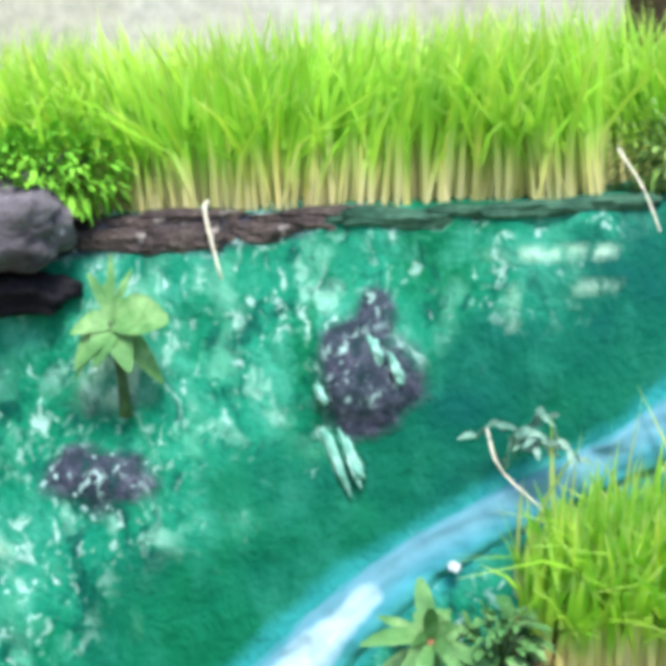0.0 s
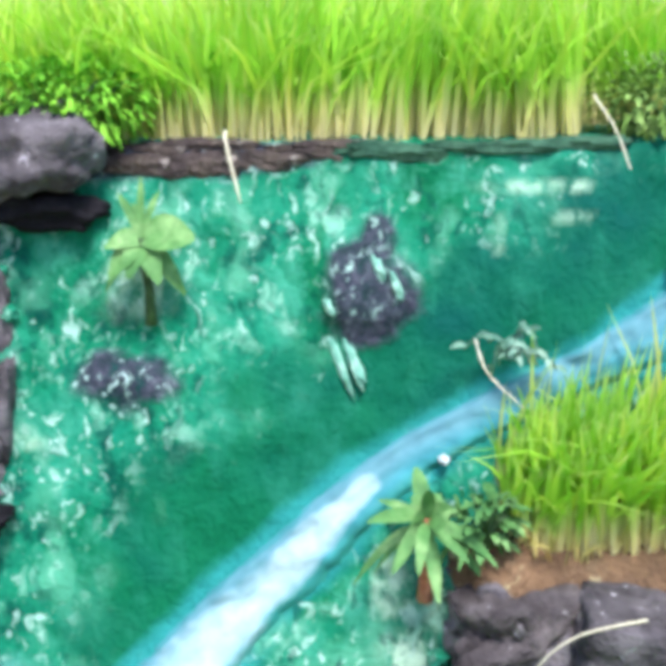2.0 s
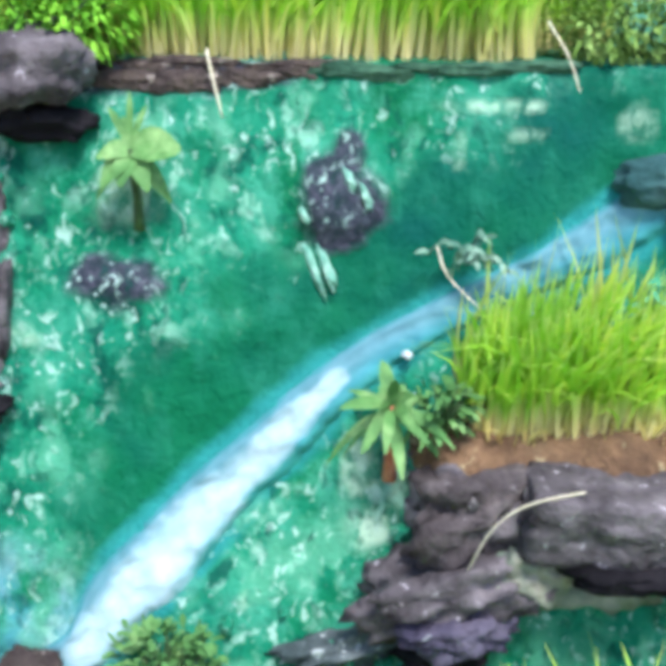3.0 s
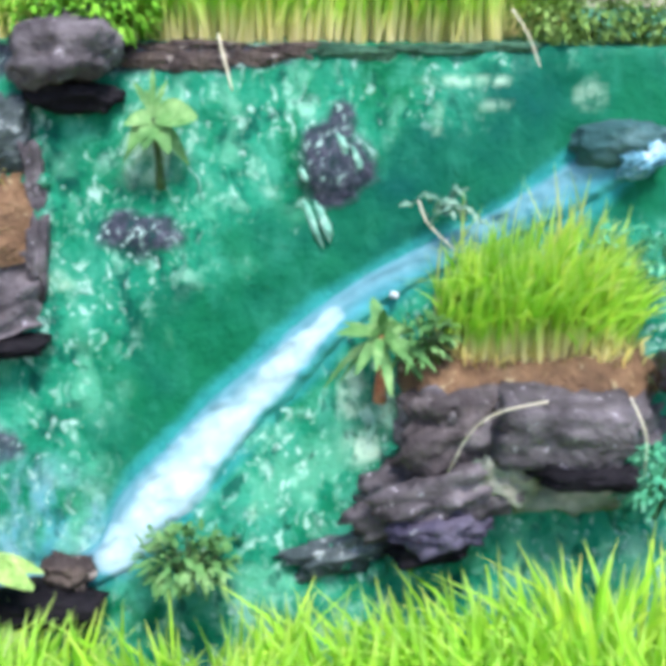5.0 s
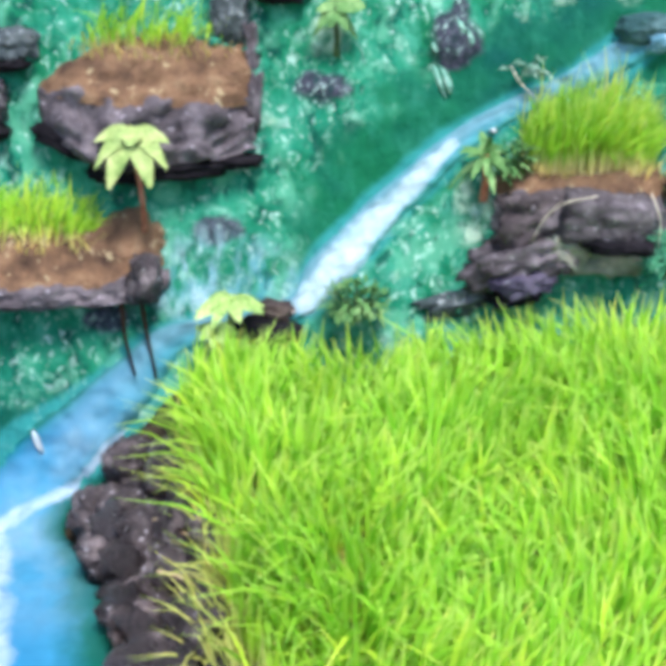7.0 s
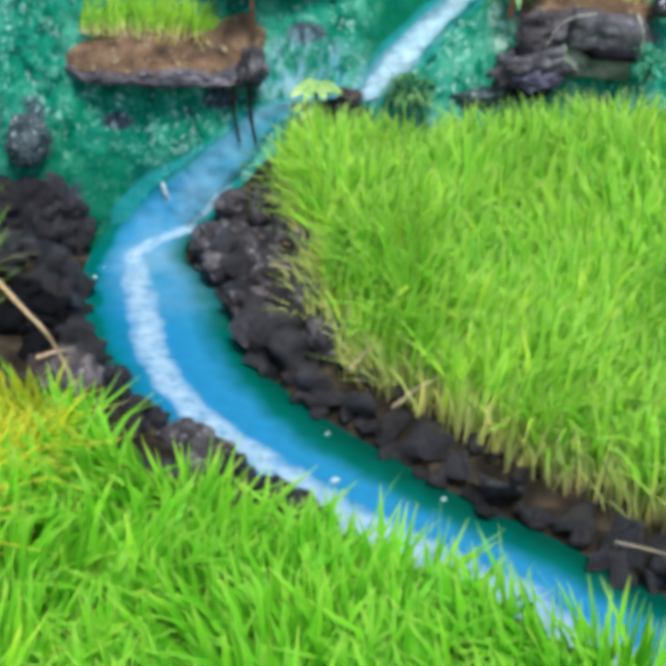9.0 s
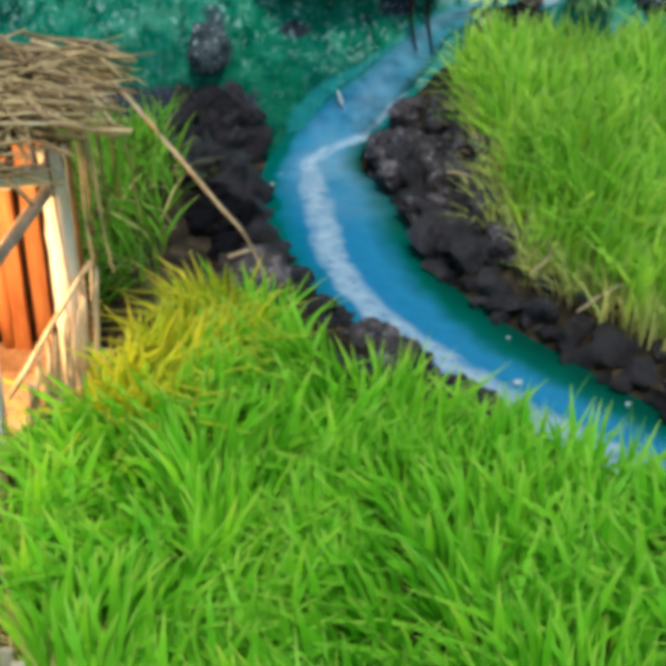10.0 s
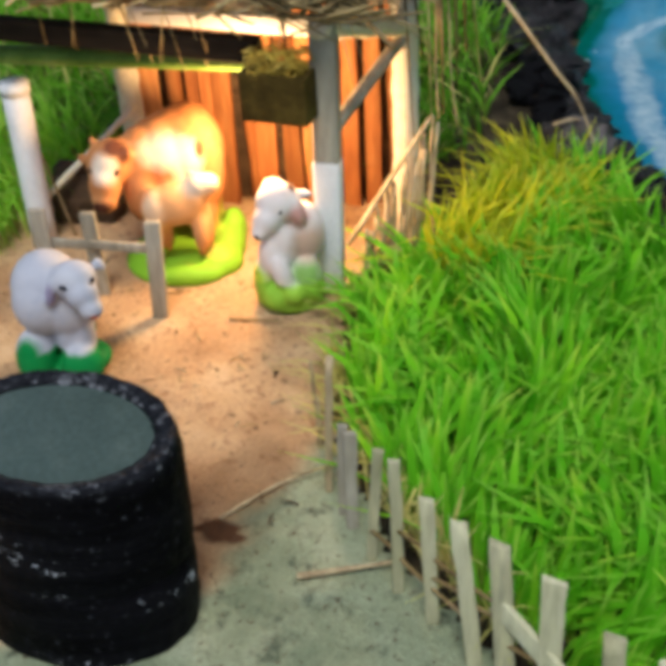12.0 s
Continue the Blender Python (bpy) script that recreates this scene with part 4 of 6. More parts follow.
for k in range(46):
    cx, cz, rx, rz = ((0.30, 0.315, 0.085, 0.040), (0.38, 0.335, 0.075, 0.035), (0.20, 0.275, 0.080, 0.020), (-0.045, 0.575, 0.030, 0.050), (0.46, 0.330, 0.030, 0.040), (-0.33, 0.520, 0.030, 0.060))[k % 6]
    x, z, w = cx + rr.uniform(-rx, rx), cz + rr.uniform(-rz, rz), rr.uniform(0.006, 0.018)
    rock((w, w * 0.7, w * rr.uniform(0.6, 1.0)), on_slope(x, z, 0.004), (rr.uniform(-20, 20), rr.uniform(-30, 30), rr.uniform(0, 90)), 200 + k, "small lump brushed with the slope's green paint", SLOPE, 0.40, 0.3, "small stones on the slope", "small_stone")


def local_grass(name, x0, x1, z, out0, out1, n, height, label, seed, material=GRASS_TOP, dome=0.0, lean=0.45, width=0.0042):
    """Blades on a ledge; with dome the tuft is lower towards its ends."""
    rnd = random.Random(seed)
    spots, tall = [], []
    for _ in range(n):
        u, v = rnd.random(), rnd.random()
        zz = z + 0.012 * (1 - v)
        x = x0 + (x1 - x0) * u
        e = 1 - abs(2 * u - 1) ** 4 * 0.5
        spots.append((x, slope_at(zz) - (out0 + (out1 - out0) * v) * e, zz - 0.014 * v))
        tall.append(height * (1 - dome * abs(2 * u - 1) ** 2.5))
    grass(name, spots, np.array(tall), width, lean, label, seed, material)


local_grass("ledge_grass", 0.302, 0.456, 0.436, -0.005, 0.038, 1150, 0.096, "thick bright grass tuft on the soil terrace", 31, dome=0.38, lean=0.34)
local_grass("ledge_grass", -0.225, -0.060, 0.562, -0.012, 0.016, 210, 0.056, "yellow-green grass tuft on a rock ledge", 32, dome=0.4)
local_grass("ledge_grass", -0.430, -0.215, 0.344, -0.010, 0.030, 520, 0.066, "grass growing on a low soil ledge", 33, dome=0.5)
local_grass("dry_stems", 0.296, 0.45, 0.436, -0.008, 0.020, 46, 0.118, "a few tall pale dry stems among the terrace grass", 38, GRASS_STEM, 0.1, 0.35, 0.0034)
local_grass("dry_tufts", 0.292, 0.47, 0.434, 0.014, 0.044, 130, 0.022, "short dry straw-coloured tufts on the soil terrace", 35, GRASS_DRY, 0.3, 0.8, 0.0030)
local_grass("dry_tufts", -0.25, -0.050, 0.556, -0.005, 0.036, 120, 0.020, "short dry straw-coloured tufts on a rock ledge", 36, GRASS_DRY, 0.3, 0.8, 0.0030)
local_grass("dry_tufts", -0.42, -0.190, 0.338, -0.005, 0.040, 160, 0.020, "short dry straw-coloured tufts on the low ledge", 37, GRASS_DRY, 0.3, 0.8, 0.0030)


# ---------------------------------------------------------------- plants on the slope
def leaf(bm, root, direction, length, width, droop, fold=0.25, steps=6, up=(0, 0, 1)):
    """A pointed, folded, drooping leaf."""
    d = Vector(direction).normalized()
    side = d.cross(Vector(up))
    side = side.normalized() if side.length > 0.05 else Vector((1, 0, 0))
    rows = []
    for i in range(steps + 1):
        f = i / steps
        c = Vector(root) + d * length * f + Vector((0, 0, -droop * length * f * f))
        w = width * math.sin(math.pi * min(0.97, f * 0.90 + 0.08)) ** 0.7 / 2
        lift = Vector(up) * fold * w
        rows.append([bm.verts.new(c - side * w + lift), bm.verts.new(c), bm.verts.new(c + side * w + lift)])
    for a, b in zip(rows, rows[1:]):
        for j in (0, 1):
            bm.faces.new((a[j], a[j + 1], b[j + 1], b[j]))


def plant(name, at, stem, leaves, stem_mat, leaf_mat, label, category, group="plants on the slope"):
    """stem: top offset and radius; leaves: rows of height share, azimuth, rise, length, width, droop."""
    thing = empty(name, at)
    bm = bmesh.new()
    top, r = Vector(stem[:3]), stem[3]
    add_tube(bm, [(0, 0, -0.006), top * 0.35 + Vector((0.001, 0, 0)), top * 0.7, top], [r * 1.3, r, r * 0.9, r * 0.7], 8)
    part("stem", bm, stem_mat, thing)
    for share, az, rise, length, width, droop in leaves:
        bm = bmesh.new()
        a, e = radians(az), radians(rise)
        leaf(bm, top * share, (math.cos(a) * math.cos(e), math.sin(a) * math.cos(e), math.sin(e)), length, width, droop, up=(0, -0.75, 0.66))
        part("leaf", bm, leaf_mat, thing)
    return tagged(thing, label, category, group=group)


rp = random.Random(41)
plant("palm_seedling", on_slope(0.073, 0.553, 0.006), (-0.003, -0.004, 0.052, 0.0032),
      [(1.0, 95, 74, 0.044, 0.0052, 0.1), (1.0, 60, 62, 0.041, 0.0052, 0.2), (1.0, 140, 58, 0.041, 0.0065, 0.2), (1.0, 118, 66, 0.034, 0.0065, 0.3), (0.97, -10, 22, 0.039, 0.0286, 0.3), (0.95, 195, 24, 0.026, 0.0163, 0.5), (0.9, 215, 5, 0.024, 0.0211, 0.9), (0.9, 250, 0, 0.018, 0.0163, 1.0), (0.88, -50, 5, 0.022, 0.0179, 1.0), (0.85, 175, -8, 0.027, 0.0179, 0.9), (0.85, 5, -12, 0.027, 0.0179, 0.9)],
      STEM_DARK, LEAF_DUSTY, "small green palm seedling with drooping dusty leaves", "plant")
plant("model_palm", on_slope(-0.152, 0.356, 0.030), (-0.008, -0.006, 0.108, 0.0030),
      [(1.0, az, rise, ln, w, dr) for az, rise, ln, w, dr in ((0, 26, 0.046, 0.024, 0.55), (180, 26, 0.050, 0.024, 0.55), (-25, 12, 0.046, 0.026, 0.9), (205, 12, 0.048, 0.026, 0.9), (-55, -12, 0.042, 0.028, 1.0), (235, -12, 0.044, 0.028, 1.0), (40, 30, 0.040, 0.022, 0.6), (140, 30, 0.040, 0.022, 0.6), (90, 50, 0.030, 0.020, 0.5), (270, 34, 0.026, 0.026, 0.8))],
      TRUNK_RED, LEAF_PALE, "small model palm with broad pale yellow-green leaves and red stem", "palm")
plant("spiky_plant", on_slope(0.252, 0.394, 0.014), (0.0, -0.006, 0.052, 0.0042),
      [(1.0 - 0.12 * rp.random(), k * 137.5, 78 - 5.0 * k + rp.uniform(-8, 8), rp.uniform(0.032, 0.046), rp.uniform(0.0065, 0.0105), rp.uniform(0.2, 0.8)) for k in range(24)],
      TRUNK_RED, LEAF_DUSTY, "dusty dark green spiky plant on a short brown stem", "plant")


def shrub(name, at, radii, count, size, mat, label, seed, category="shrub"):
    """Many small folded leaves round a few branching stems."""
    rnd = random.Random(seed)
    thing = empty(name, at)
    stems, crown = bmesh.new(), bmesh.new()
    for k in range(7):
        a = rnd.uniform(0, math.tau)
        tip = Vector((math.cos(a) * radii[0] * rnd.uniform(0.3, 0.8), math.sin(a) * radii[1] * rnd.uniform(0.3, 0.8), radii[2] * rnd.uniform(0.6, 1.5)))
        add_tube(stems, [(0, 0, -0.004), tip * 0.5 + Vector((0, 0, 0.004)), tip], [0.0022, 0.0016, 0.0009], 5)
    for k in range(count):
        while True:
            p = Vector((rnd.uniform(-1, 1), rnd.uniform(-1, 1), rnd.uniform(-0.7, 1)))
            if 0.25 < p.length < 1.0 + 0.3 * fbm((p.x * 2, p.y * 2, seed), 2):
                break
        root = Vector((p.x * radii[0], p.y * radii[1], radii[2] * (0.75 + 0.75 * p.z)))
        d = (p + Vector((rnd.uniform(-0.5, 0.5), rnd.uniform(-0.5, 0.5), rnd.uniform(-0.3, 0.6))))
        leaf(crown, root, d, size * rnd.uniform(0.7, 1.3), size * rnd.uniform(0.35, 0.6), rnd.uniform(0.1, 0.8), steps=3)
    part("stem", stems, STEM_DARK, thing)
    part("leaves", crown, mat, thing)
    return tagged(thing, label, category, group="plants on the slope")


shrub("shrub", on_slope(0.100, 0.256, 0.026), (0.037, 0.024, 0.030), 240, 0.012, LEAF_DUSTY, "small leafy dusty green shrub at the waterfall foot", 51)
rb = random.Random(43)
plant("broad_leaf_plant", on_slope(-0.048, 0.214, 0.034), (0.002, -0.010, 0.068, 0.0036),
      [(1.0, k * 47 + rb.uniform(-12, 12), rb.uniform(8, 26), rb.uniform(0.030, 0.046), rb.uniform(0.014, 0.021), rb.uniform(0.4, 0.7)) for k in range(15)]
      + [(0.22, az + rb.uniform(-8, 8), rb.uniform(-4, 22), rb.uniform(0.034, 0.046), rb.uniform(0.018, 0.024), rb.uniform(0.4, 0.7)) for az in (168, 190, 212, 234, 256, 280, 304, 328, 350)],
      STEM_DARK, LEAF_LIME, "pale broad-leaved plant arching over the field corner", "plant")
shrub("shrub", on_slope(0.288, 0.424, 0.030), (0.022, 0.012, 0.024), 130, 0.012, LEAF_DUSTY, "dusty green leaves between the spiky plant and the grass", 58)
plant("broad_leaf_plant", on_slope(-0.060, 0.221, 0.050), (-0.002, -0.008, 0.026, 0.0030),
      [(1.0, k * 53 + rb.uniform(-14, 14), rb.uniform(12, 48), rb.uniform(0.026, 0.038), rb.uniform(0.014, 0.020), rb.uniform(0.4, 0.8)) for k in range(13)],
      STEM_DARK, LEAF_LIME, "pale broad leaves low at the field corner", "plant")
shrub("shrub", on_slope(0.468, 0.310, 0.034), (0.028, 0.018, 0.036), 200, 0.010, LEAF_TEAL, "small trailing green plant over dark rocks", 52)
shrub("shrub", (0.005, 1.880, 0.662), (0.066, 0.034, 0.036), 1300, 0.0085, MOSS, "thick bright green leafy bush at the terrace corner", 54)
shrub("shrub", (0.425, 1.915, 0.652), (0.062, 0.040, 0.042), 1700, 0.0075, LEAF_OLIVE, "spreading dull green bush at the terrace end", 55)
shrub("shrub", (0.520, 1.925, 0.650), (0.060, 0.040, 0.042), 1200, 0.0080, LEAF_OLIVE, "spreading dull green bush at the terrace end", 59)
shrub("shrub", (-0.30, 1.945, 0.660), (0.12, 0.05, 0.045), 600, 0.014, MOSS, "bright green bush along the terrace edge", 57)


def creeper(at, spread, count, mat, label, seed, name="creeper"):
    """Thin curling stems with a few narrow leaves."""
    rnd = random.Random(seed)
    thing = empty(name, at)
    for k in range(count):
        x, z = rnd.uniform(-1, 1) * spread[0], rnd.uniform(-0.2, 0.8) * spread[1]
        dx, up = rnd.uniform(-1, 1) * spread[0], rnd.uniform(0.2, 0.65) * spread[1]
        pts = catmull([(x, 0.35 * z, z), (x + dx * 0.4, 0.35 * z - 0.012, z + up), (x + dx, 0.35 * z - 0.014, z + up * 0.8), (x + dx * 1.5, 0.35 * z - 0.006, z - up * 0.3)], 4)
        bm = bmesh.new()
        add_tube(bm, pts.tolist(), 0.0009, 5)
        stem = part("stem", bm, mat, thing)
        for q in pts[3::4]:
            bm = bmesh.new()
            leaf(bm, q, (rnd.uniform(-1, 1), -0.4, rnd.uniform(-0.2, 1)), rnd.uniform(0.008, 0.014), 0.004, 0.4, steps=3, up=(0, -0.8, 0.6))
            part("leaf", bm, mat, stem)
    return tagged(thing, label, "plant", group="plants on the slope")


creeper(on_slope(0.458, 0.484, 0.012), (0.030, 0.040), 16, LEAF_TEAL, "thin curling green creeper beside the grass tuft", 61)
creeper(on_slope(0.306, 0.526, 0.010), (0.013, 0.024), 12, STRAW_DUSTY, "tangle of pale dusty stems above the stream", 62)


def stalk(points, radius, label, mat=STRAW_PALE, name="straw", group="dry straws"):
    bm = bmesh.new()
    pts = catmull(points, 5)
    rs = [radius * (1 - 0.5 * i / len(pts)) for i in range(len(pts))]
    base = Vector(points[0])
    add_tube(bm, [Vector(p) - base for p in pts], rs, 6)
    ob = finish(name, bm, mat)
    ob.location = base
    return tagged(ob, label, "straw", group=group)


stalk([(0.118, 1.888, 0.668), (0.122, 1.862, 0.662), (0.132, 1.850, 0.625)], 0.0015, "pale bent straw hanging over the slope edge")
stalk([(0.365, 1.905, 0.690), (0.375, 1.872, 0.668), (0.382, 1.856, 0.645)], 0.0009, "pale straws hanging at the terrace end")
stalk([(0.374, slope_at(0.404) - 0.086, 0.411), (0.337, slope_at(0.40) - 0.090, 0.404), (0.316, slope_at(0.38) - 0.082, 0.386), (0.302, slope_at(0.35) - 0.068, 0.354)], 0.0008, "thin pale straw arched over dark rock")
stalk([(0.436, slope_at(0.41) - 0.086, 0.414), (0.446, slope_at(0.39) - 0.092, 0.388), (0.450, slope_at(0.35) - 0.070, 0.352)], 0.0009, "thin pale straw arched over dark rock")
stalk([(0.284, 1.826, 0.540), (0.290, 1.800, 0.526), (0.312, 1.790, 0.506)], 0.0009, "pale dry straw above the stream")
stalk([(-0.476, 1.085, 0.330), (-0.396, 1.060, 0.253), (-0.337, 1.055, 0.182), (-0.306, 1.050, 0.146), (-0.281, 1.045, 0.084), (-0.284, 1.040, 0.030)], 0.0028, "long bent dry branch leaning over the river bank", TWIG, "branch", "dry branches")
stalk([(-0.345, 1.120, 0.085), (-0.320, 1.150, 0.080), (-0.298, 1.190, 0.045)], 0.0025, "thin dry twig on the river bank", TWIG, "twig", "dry branches")
for points, r in (([(-0.114, 1.500, 0.100), (-0.075, 1.460, 0.108), (-0.030, 1.415, 0.105)], 0.0020), ([(-0.096, 1.409, 0.095), (-0.066, 1.388, 0.100), (-0.034, 1.355, 0.092)], 0.0018), ([(0.072, 1.068, 0.075), (0.098, 1.092, 0.085), (0.124, 1.115, 0.090)], 0.0016),
                  ([(0.285, 0.862, 0.058), (0.330, 0.838, 0.064), (0.382, 0.812, 0.058)], 0.0009), ([(0.020, 1.150, 0.075), (0.045, 1.190, 0.088), (0.030, 1.230, 0.090)], 0.0015)):
    stalk(points, r, "thin dry root lying on the bank", TWIG, "twig", "dry branches")
stalk([(-0.150, 1.575, 0.072), (-0.110, 1.505, 0.086), (-0.040, 1.425, 0.100)], 0.0020, "thin dry root lying on the bank", TWIG, "twig", "dry branches")


# ---------------------------------------------------------------- stones along the river
def river_stones():
    """Broken dark stones: one row of large ones along the field, with small ones wedged between."""
    shapes = []
    rnd = random.Random(7)
    for k in range(14):
        bm = bmesh.new()
        for _ in range(11 + k % 5):
            d = Vector((rnd.gauss(0, 1), rnd.gauss(0, 1), rnd.gauss(0, 1))).normalized()
            bm.verts.new((d.x * 0.52, d.y * 0.46, d.z * 0.42))
        bmesh.ops.convex_hull(bm, input=bm.verts[:])
        bmesh.ops.bevel(bm, geom=bm.edges[:], offset=0.022, segments=1, affect="EDGES", profile=0.6)
        bmesh.ops.subdivide_edges(bm, edges=[e for e in bm.edges if e.calc_length() > 0.25], cuts=2, use_grid_fill=True)
        for v in bm.verts:
            v.co *= 1 + 0.22 * fbm((v.co.x * 5 + k, v.co.y * 5, v.co.z * 5), 4)
        me = bpy.data.meshes.new("stone")
        bm.normal_update()
        bm.to_mesh(me)
        bm.free()
        me.materials.append(STONE_DARK)
        shapes.append(me)
    # near-black copies of the same stones, used nearest the stable
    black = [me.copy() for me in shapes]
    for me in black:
        me.materials[0] = NEAR_BLACK

    def put(x, y, size, label, sink=0.26):
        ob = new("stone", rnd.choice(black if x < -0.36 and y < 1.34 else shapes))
        z = max(0.0, ground_z(x, y))
        ob.matrix_world = pose(x, y, z + size * sink, rnd.uniform(-30, 30), rnd.uniform(-30, 30), rnd.uniform(0, 360)) @ Matrix.Diagonal((size * rnd.uniform(0.85, 1.3), size * rnd.uniform(0.75, 1.1), size * rnd.uniform(0.6, 1.0), 1))
        tagged(ob, label, "stone", group="stones along the river")

    course = LOWER[3:96]
    along = np.concatenate([[0], np.cumsum(np.hypot(*np.diff(course[:, :2], axis=0).T))])
    for row, (gap, step, low, high) in enumerate(((0.004, 0.056, 0.050, 0.086), (0.000, 0.028, 0.014, 0.030), (0.050, 0.050, 0.022, 0.048), (-0.006, 0.040, 0.026, 0.046))):
        s = 0.01 * row
        while s < along[-1]:
            i = min(int(np.searchsorted(along, s)), len(course) - 2)
            t = course[i + 1, :2] - course[i, :2]
            t = t / np.hypot(*t)
            n = np.array([-t[1], t[0]])
            size = rnd.uniform(low, high)
            o = course[i, 3] + gap + rnd.uniform(-0.010, 0.014) + size * 0.2
            put(course[i, 0] + n[0] * o, course[i, 1] + n[1] * o, size, "dark rough broken stone edging the field bank")
            if course[i, 1] > 1.0:
                q = rnd.uniform(0.026, 0.052) if row != 1 else size
                o = course[i, 3] + gap * 1.6 + rnd.uniform(-0.008, 0.016) + q * 0.25
                if course[i, 1] - n[1] * o < 1.56:
                    put(course[i, 0] - n[0] * o, course[i, 1] - n[1] * o, q, "dark rough broken stone on the stable side bank")
            s += step * rnd.uniform(0.75, 1.3)
    for k in range(105):
        y = rnd.uniform(1.04, 1.54)
        d = rnd.uniform(0.02, 0.13)
        i = int(np.abs(LOWER[:, 1] - y).argmin())
        put(LOWER[i, 0] - LOWER[i, 3] - d, y, rnd.uniform(0.024, 0.054), "dark rough broken stone on the stable side bank")
    for k in range(80):
        x, z = rnd.uniform(-0.56, -0.405), rnd.uniform(0.0, 0.105)
        if z < 0.11 - 0.9 * max(0.0, x + 0.47):
            ob = new("stone", rnd.choice(shapes))
            size = rnd.uniform(0.026, 0.050)
            ob.matrix_world = pose(*on_slope(x, z, 0.004), rnd.uniform(-30, 30), rnd.uniform(-30, 30), rnd.uniform(0, 360)) @ Matrix.Scale(size, 4)
            tagged(ob, "dark rough stone heaped against the slope foot", "stone", group="stones along the river")
    for k, (x, y, w, d, h) in enumerate(((-0.166, 1.655, 0.060, 0.080, 0.065), (-0.193, 1.605, 0.075, 0.085, 0.07), (-0.168, 1.545, 0.07, 0.08, 0.065), (-0.164, 1.59, 0.07, 0.085, 0.085), (-0.118, 1.52, 0.085, 0.1, 0.085), (-0.076, 1.44, 0.09, 0.1, 0.08), (-0.038, 1.36, 0.09, 0.09, 0.075), (0.002, 1.28, 0.08, 0.09, 0.07), (-0.099, 1.585, 0.08, 0.08, 0.07), (-0.033, 1.445, 0.07, 0.08, 0.06), (-0.163, 1.545, 0.075, 0.1, 0.06), (-0.123, 1.43, 0.075, 0.1, 0.055), (-0.078, 1.34, 0.07, 0.09, 0.05), (-0.068, 1.5, 0.09, 0.1, 0.06), (-0.165, 1.05, 0.075, 0.06, 0.05), (-0.128, 1.0, 0.07, 0.06, 0.046))):
        rock((w * 0.9, d * 0.9, h * 0.9), (x, y, ground_z(x, y) + 0.004), (rnd.uniform(-12, 12), rnd.uniform(-12, 12), rnd.uniform(0, 180)), 130 + k, "large knobbly dark rock carrying the field corner", ROCK_DARK, 0.25, 0.35, "stones along the river", "boulder")


river_stones()
rock((0.085, 0.075, 0.060), (-0.318, 1.135, 0.050), (8, -6, 20), 171, "dark brown boulder on the stable side bank", ROCK_DARK, 0.25, 0.45, "stones along the river", "boulder")


# ---------------------------------------------------------------- yard floor
def yard_material():
    m, t, b = nodes_of("sand_and_cement", 0.92)
    big, small, grit = noise_tex(t, 15, 5), noise_tex(t, 300, 3), noise_tex(t, 140, 2)
    sand = ramp(t, big, [(0.28, (0.40, 0.235, 0.118)), (0.5, (0.58, 0.375, 0.205)), (0.72, (0.68, 0.49, 0.30))])
    clods = ramp(t, noise_tex(t, 60, 5, 0.7), [(0.53, grey(0)), (0.65, grey(0.7))])
    sand = mix(t, clods, sand, (0.26, 0.125, 0.055))
    cement = ramp(t, big, [(0.28, (0.17, 0.21, 0.13)), (0.5, (0.275, 0.315, 0.20)), (0.72, (0.40, 0.43, 0.29))])
    stain = ramp(t, noise_tex(t, 38, 5, 0.7), [(0.54, grey(0)), (0.66, grey(0.8))])
    broad = ramp(t, noise_tex(t, 7, 4, 0.6), [(0.48, grey(0)), (0.62, grey(0.4))])
    sand = mix(t, broad, sand, (0.30, 0.155, 0.075))
    cement = mix(t, stain, cement, (0.06, 0.075, 0.05))
    col = mix(t, attr(t, "sand").outputs["Fac"], cement, sand)
    col = mix(t, attr(t, "damp").outputs["Fac"], col, (0.072, 0.034, 0.017))
    col = mix(t, 0.6, col, ramp(t, small, [(0.25, grey(0.35)), (0.75, grey(0.75))]), "OVERLAY")
    col = mix(t, ramp(t, grit, [(0.63, grey(0)), (0.70, grey(0.8))]), col, (0.09, 0.06, 0.035))
    t.links.new(col, b.inputs["Base Color"])
    s = node(t, "ShaderNodeMath", **{"0": big, "1": small})
    bumped(t, b, s.outputs[0], 0.8, 0.006)
    return m


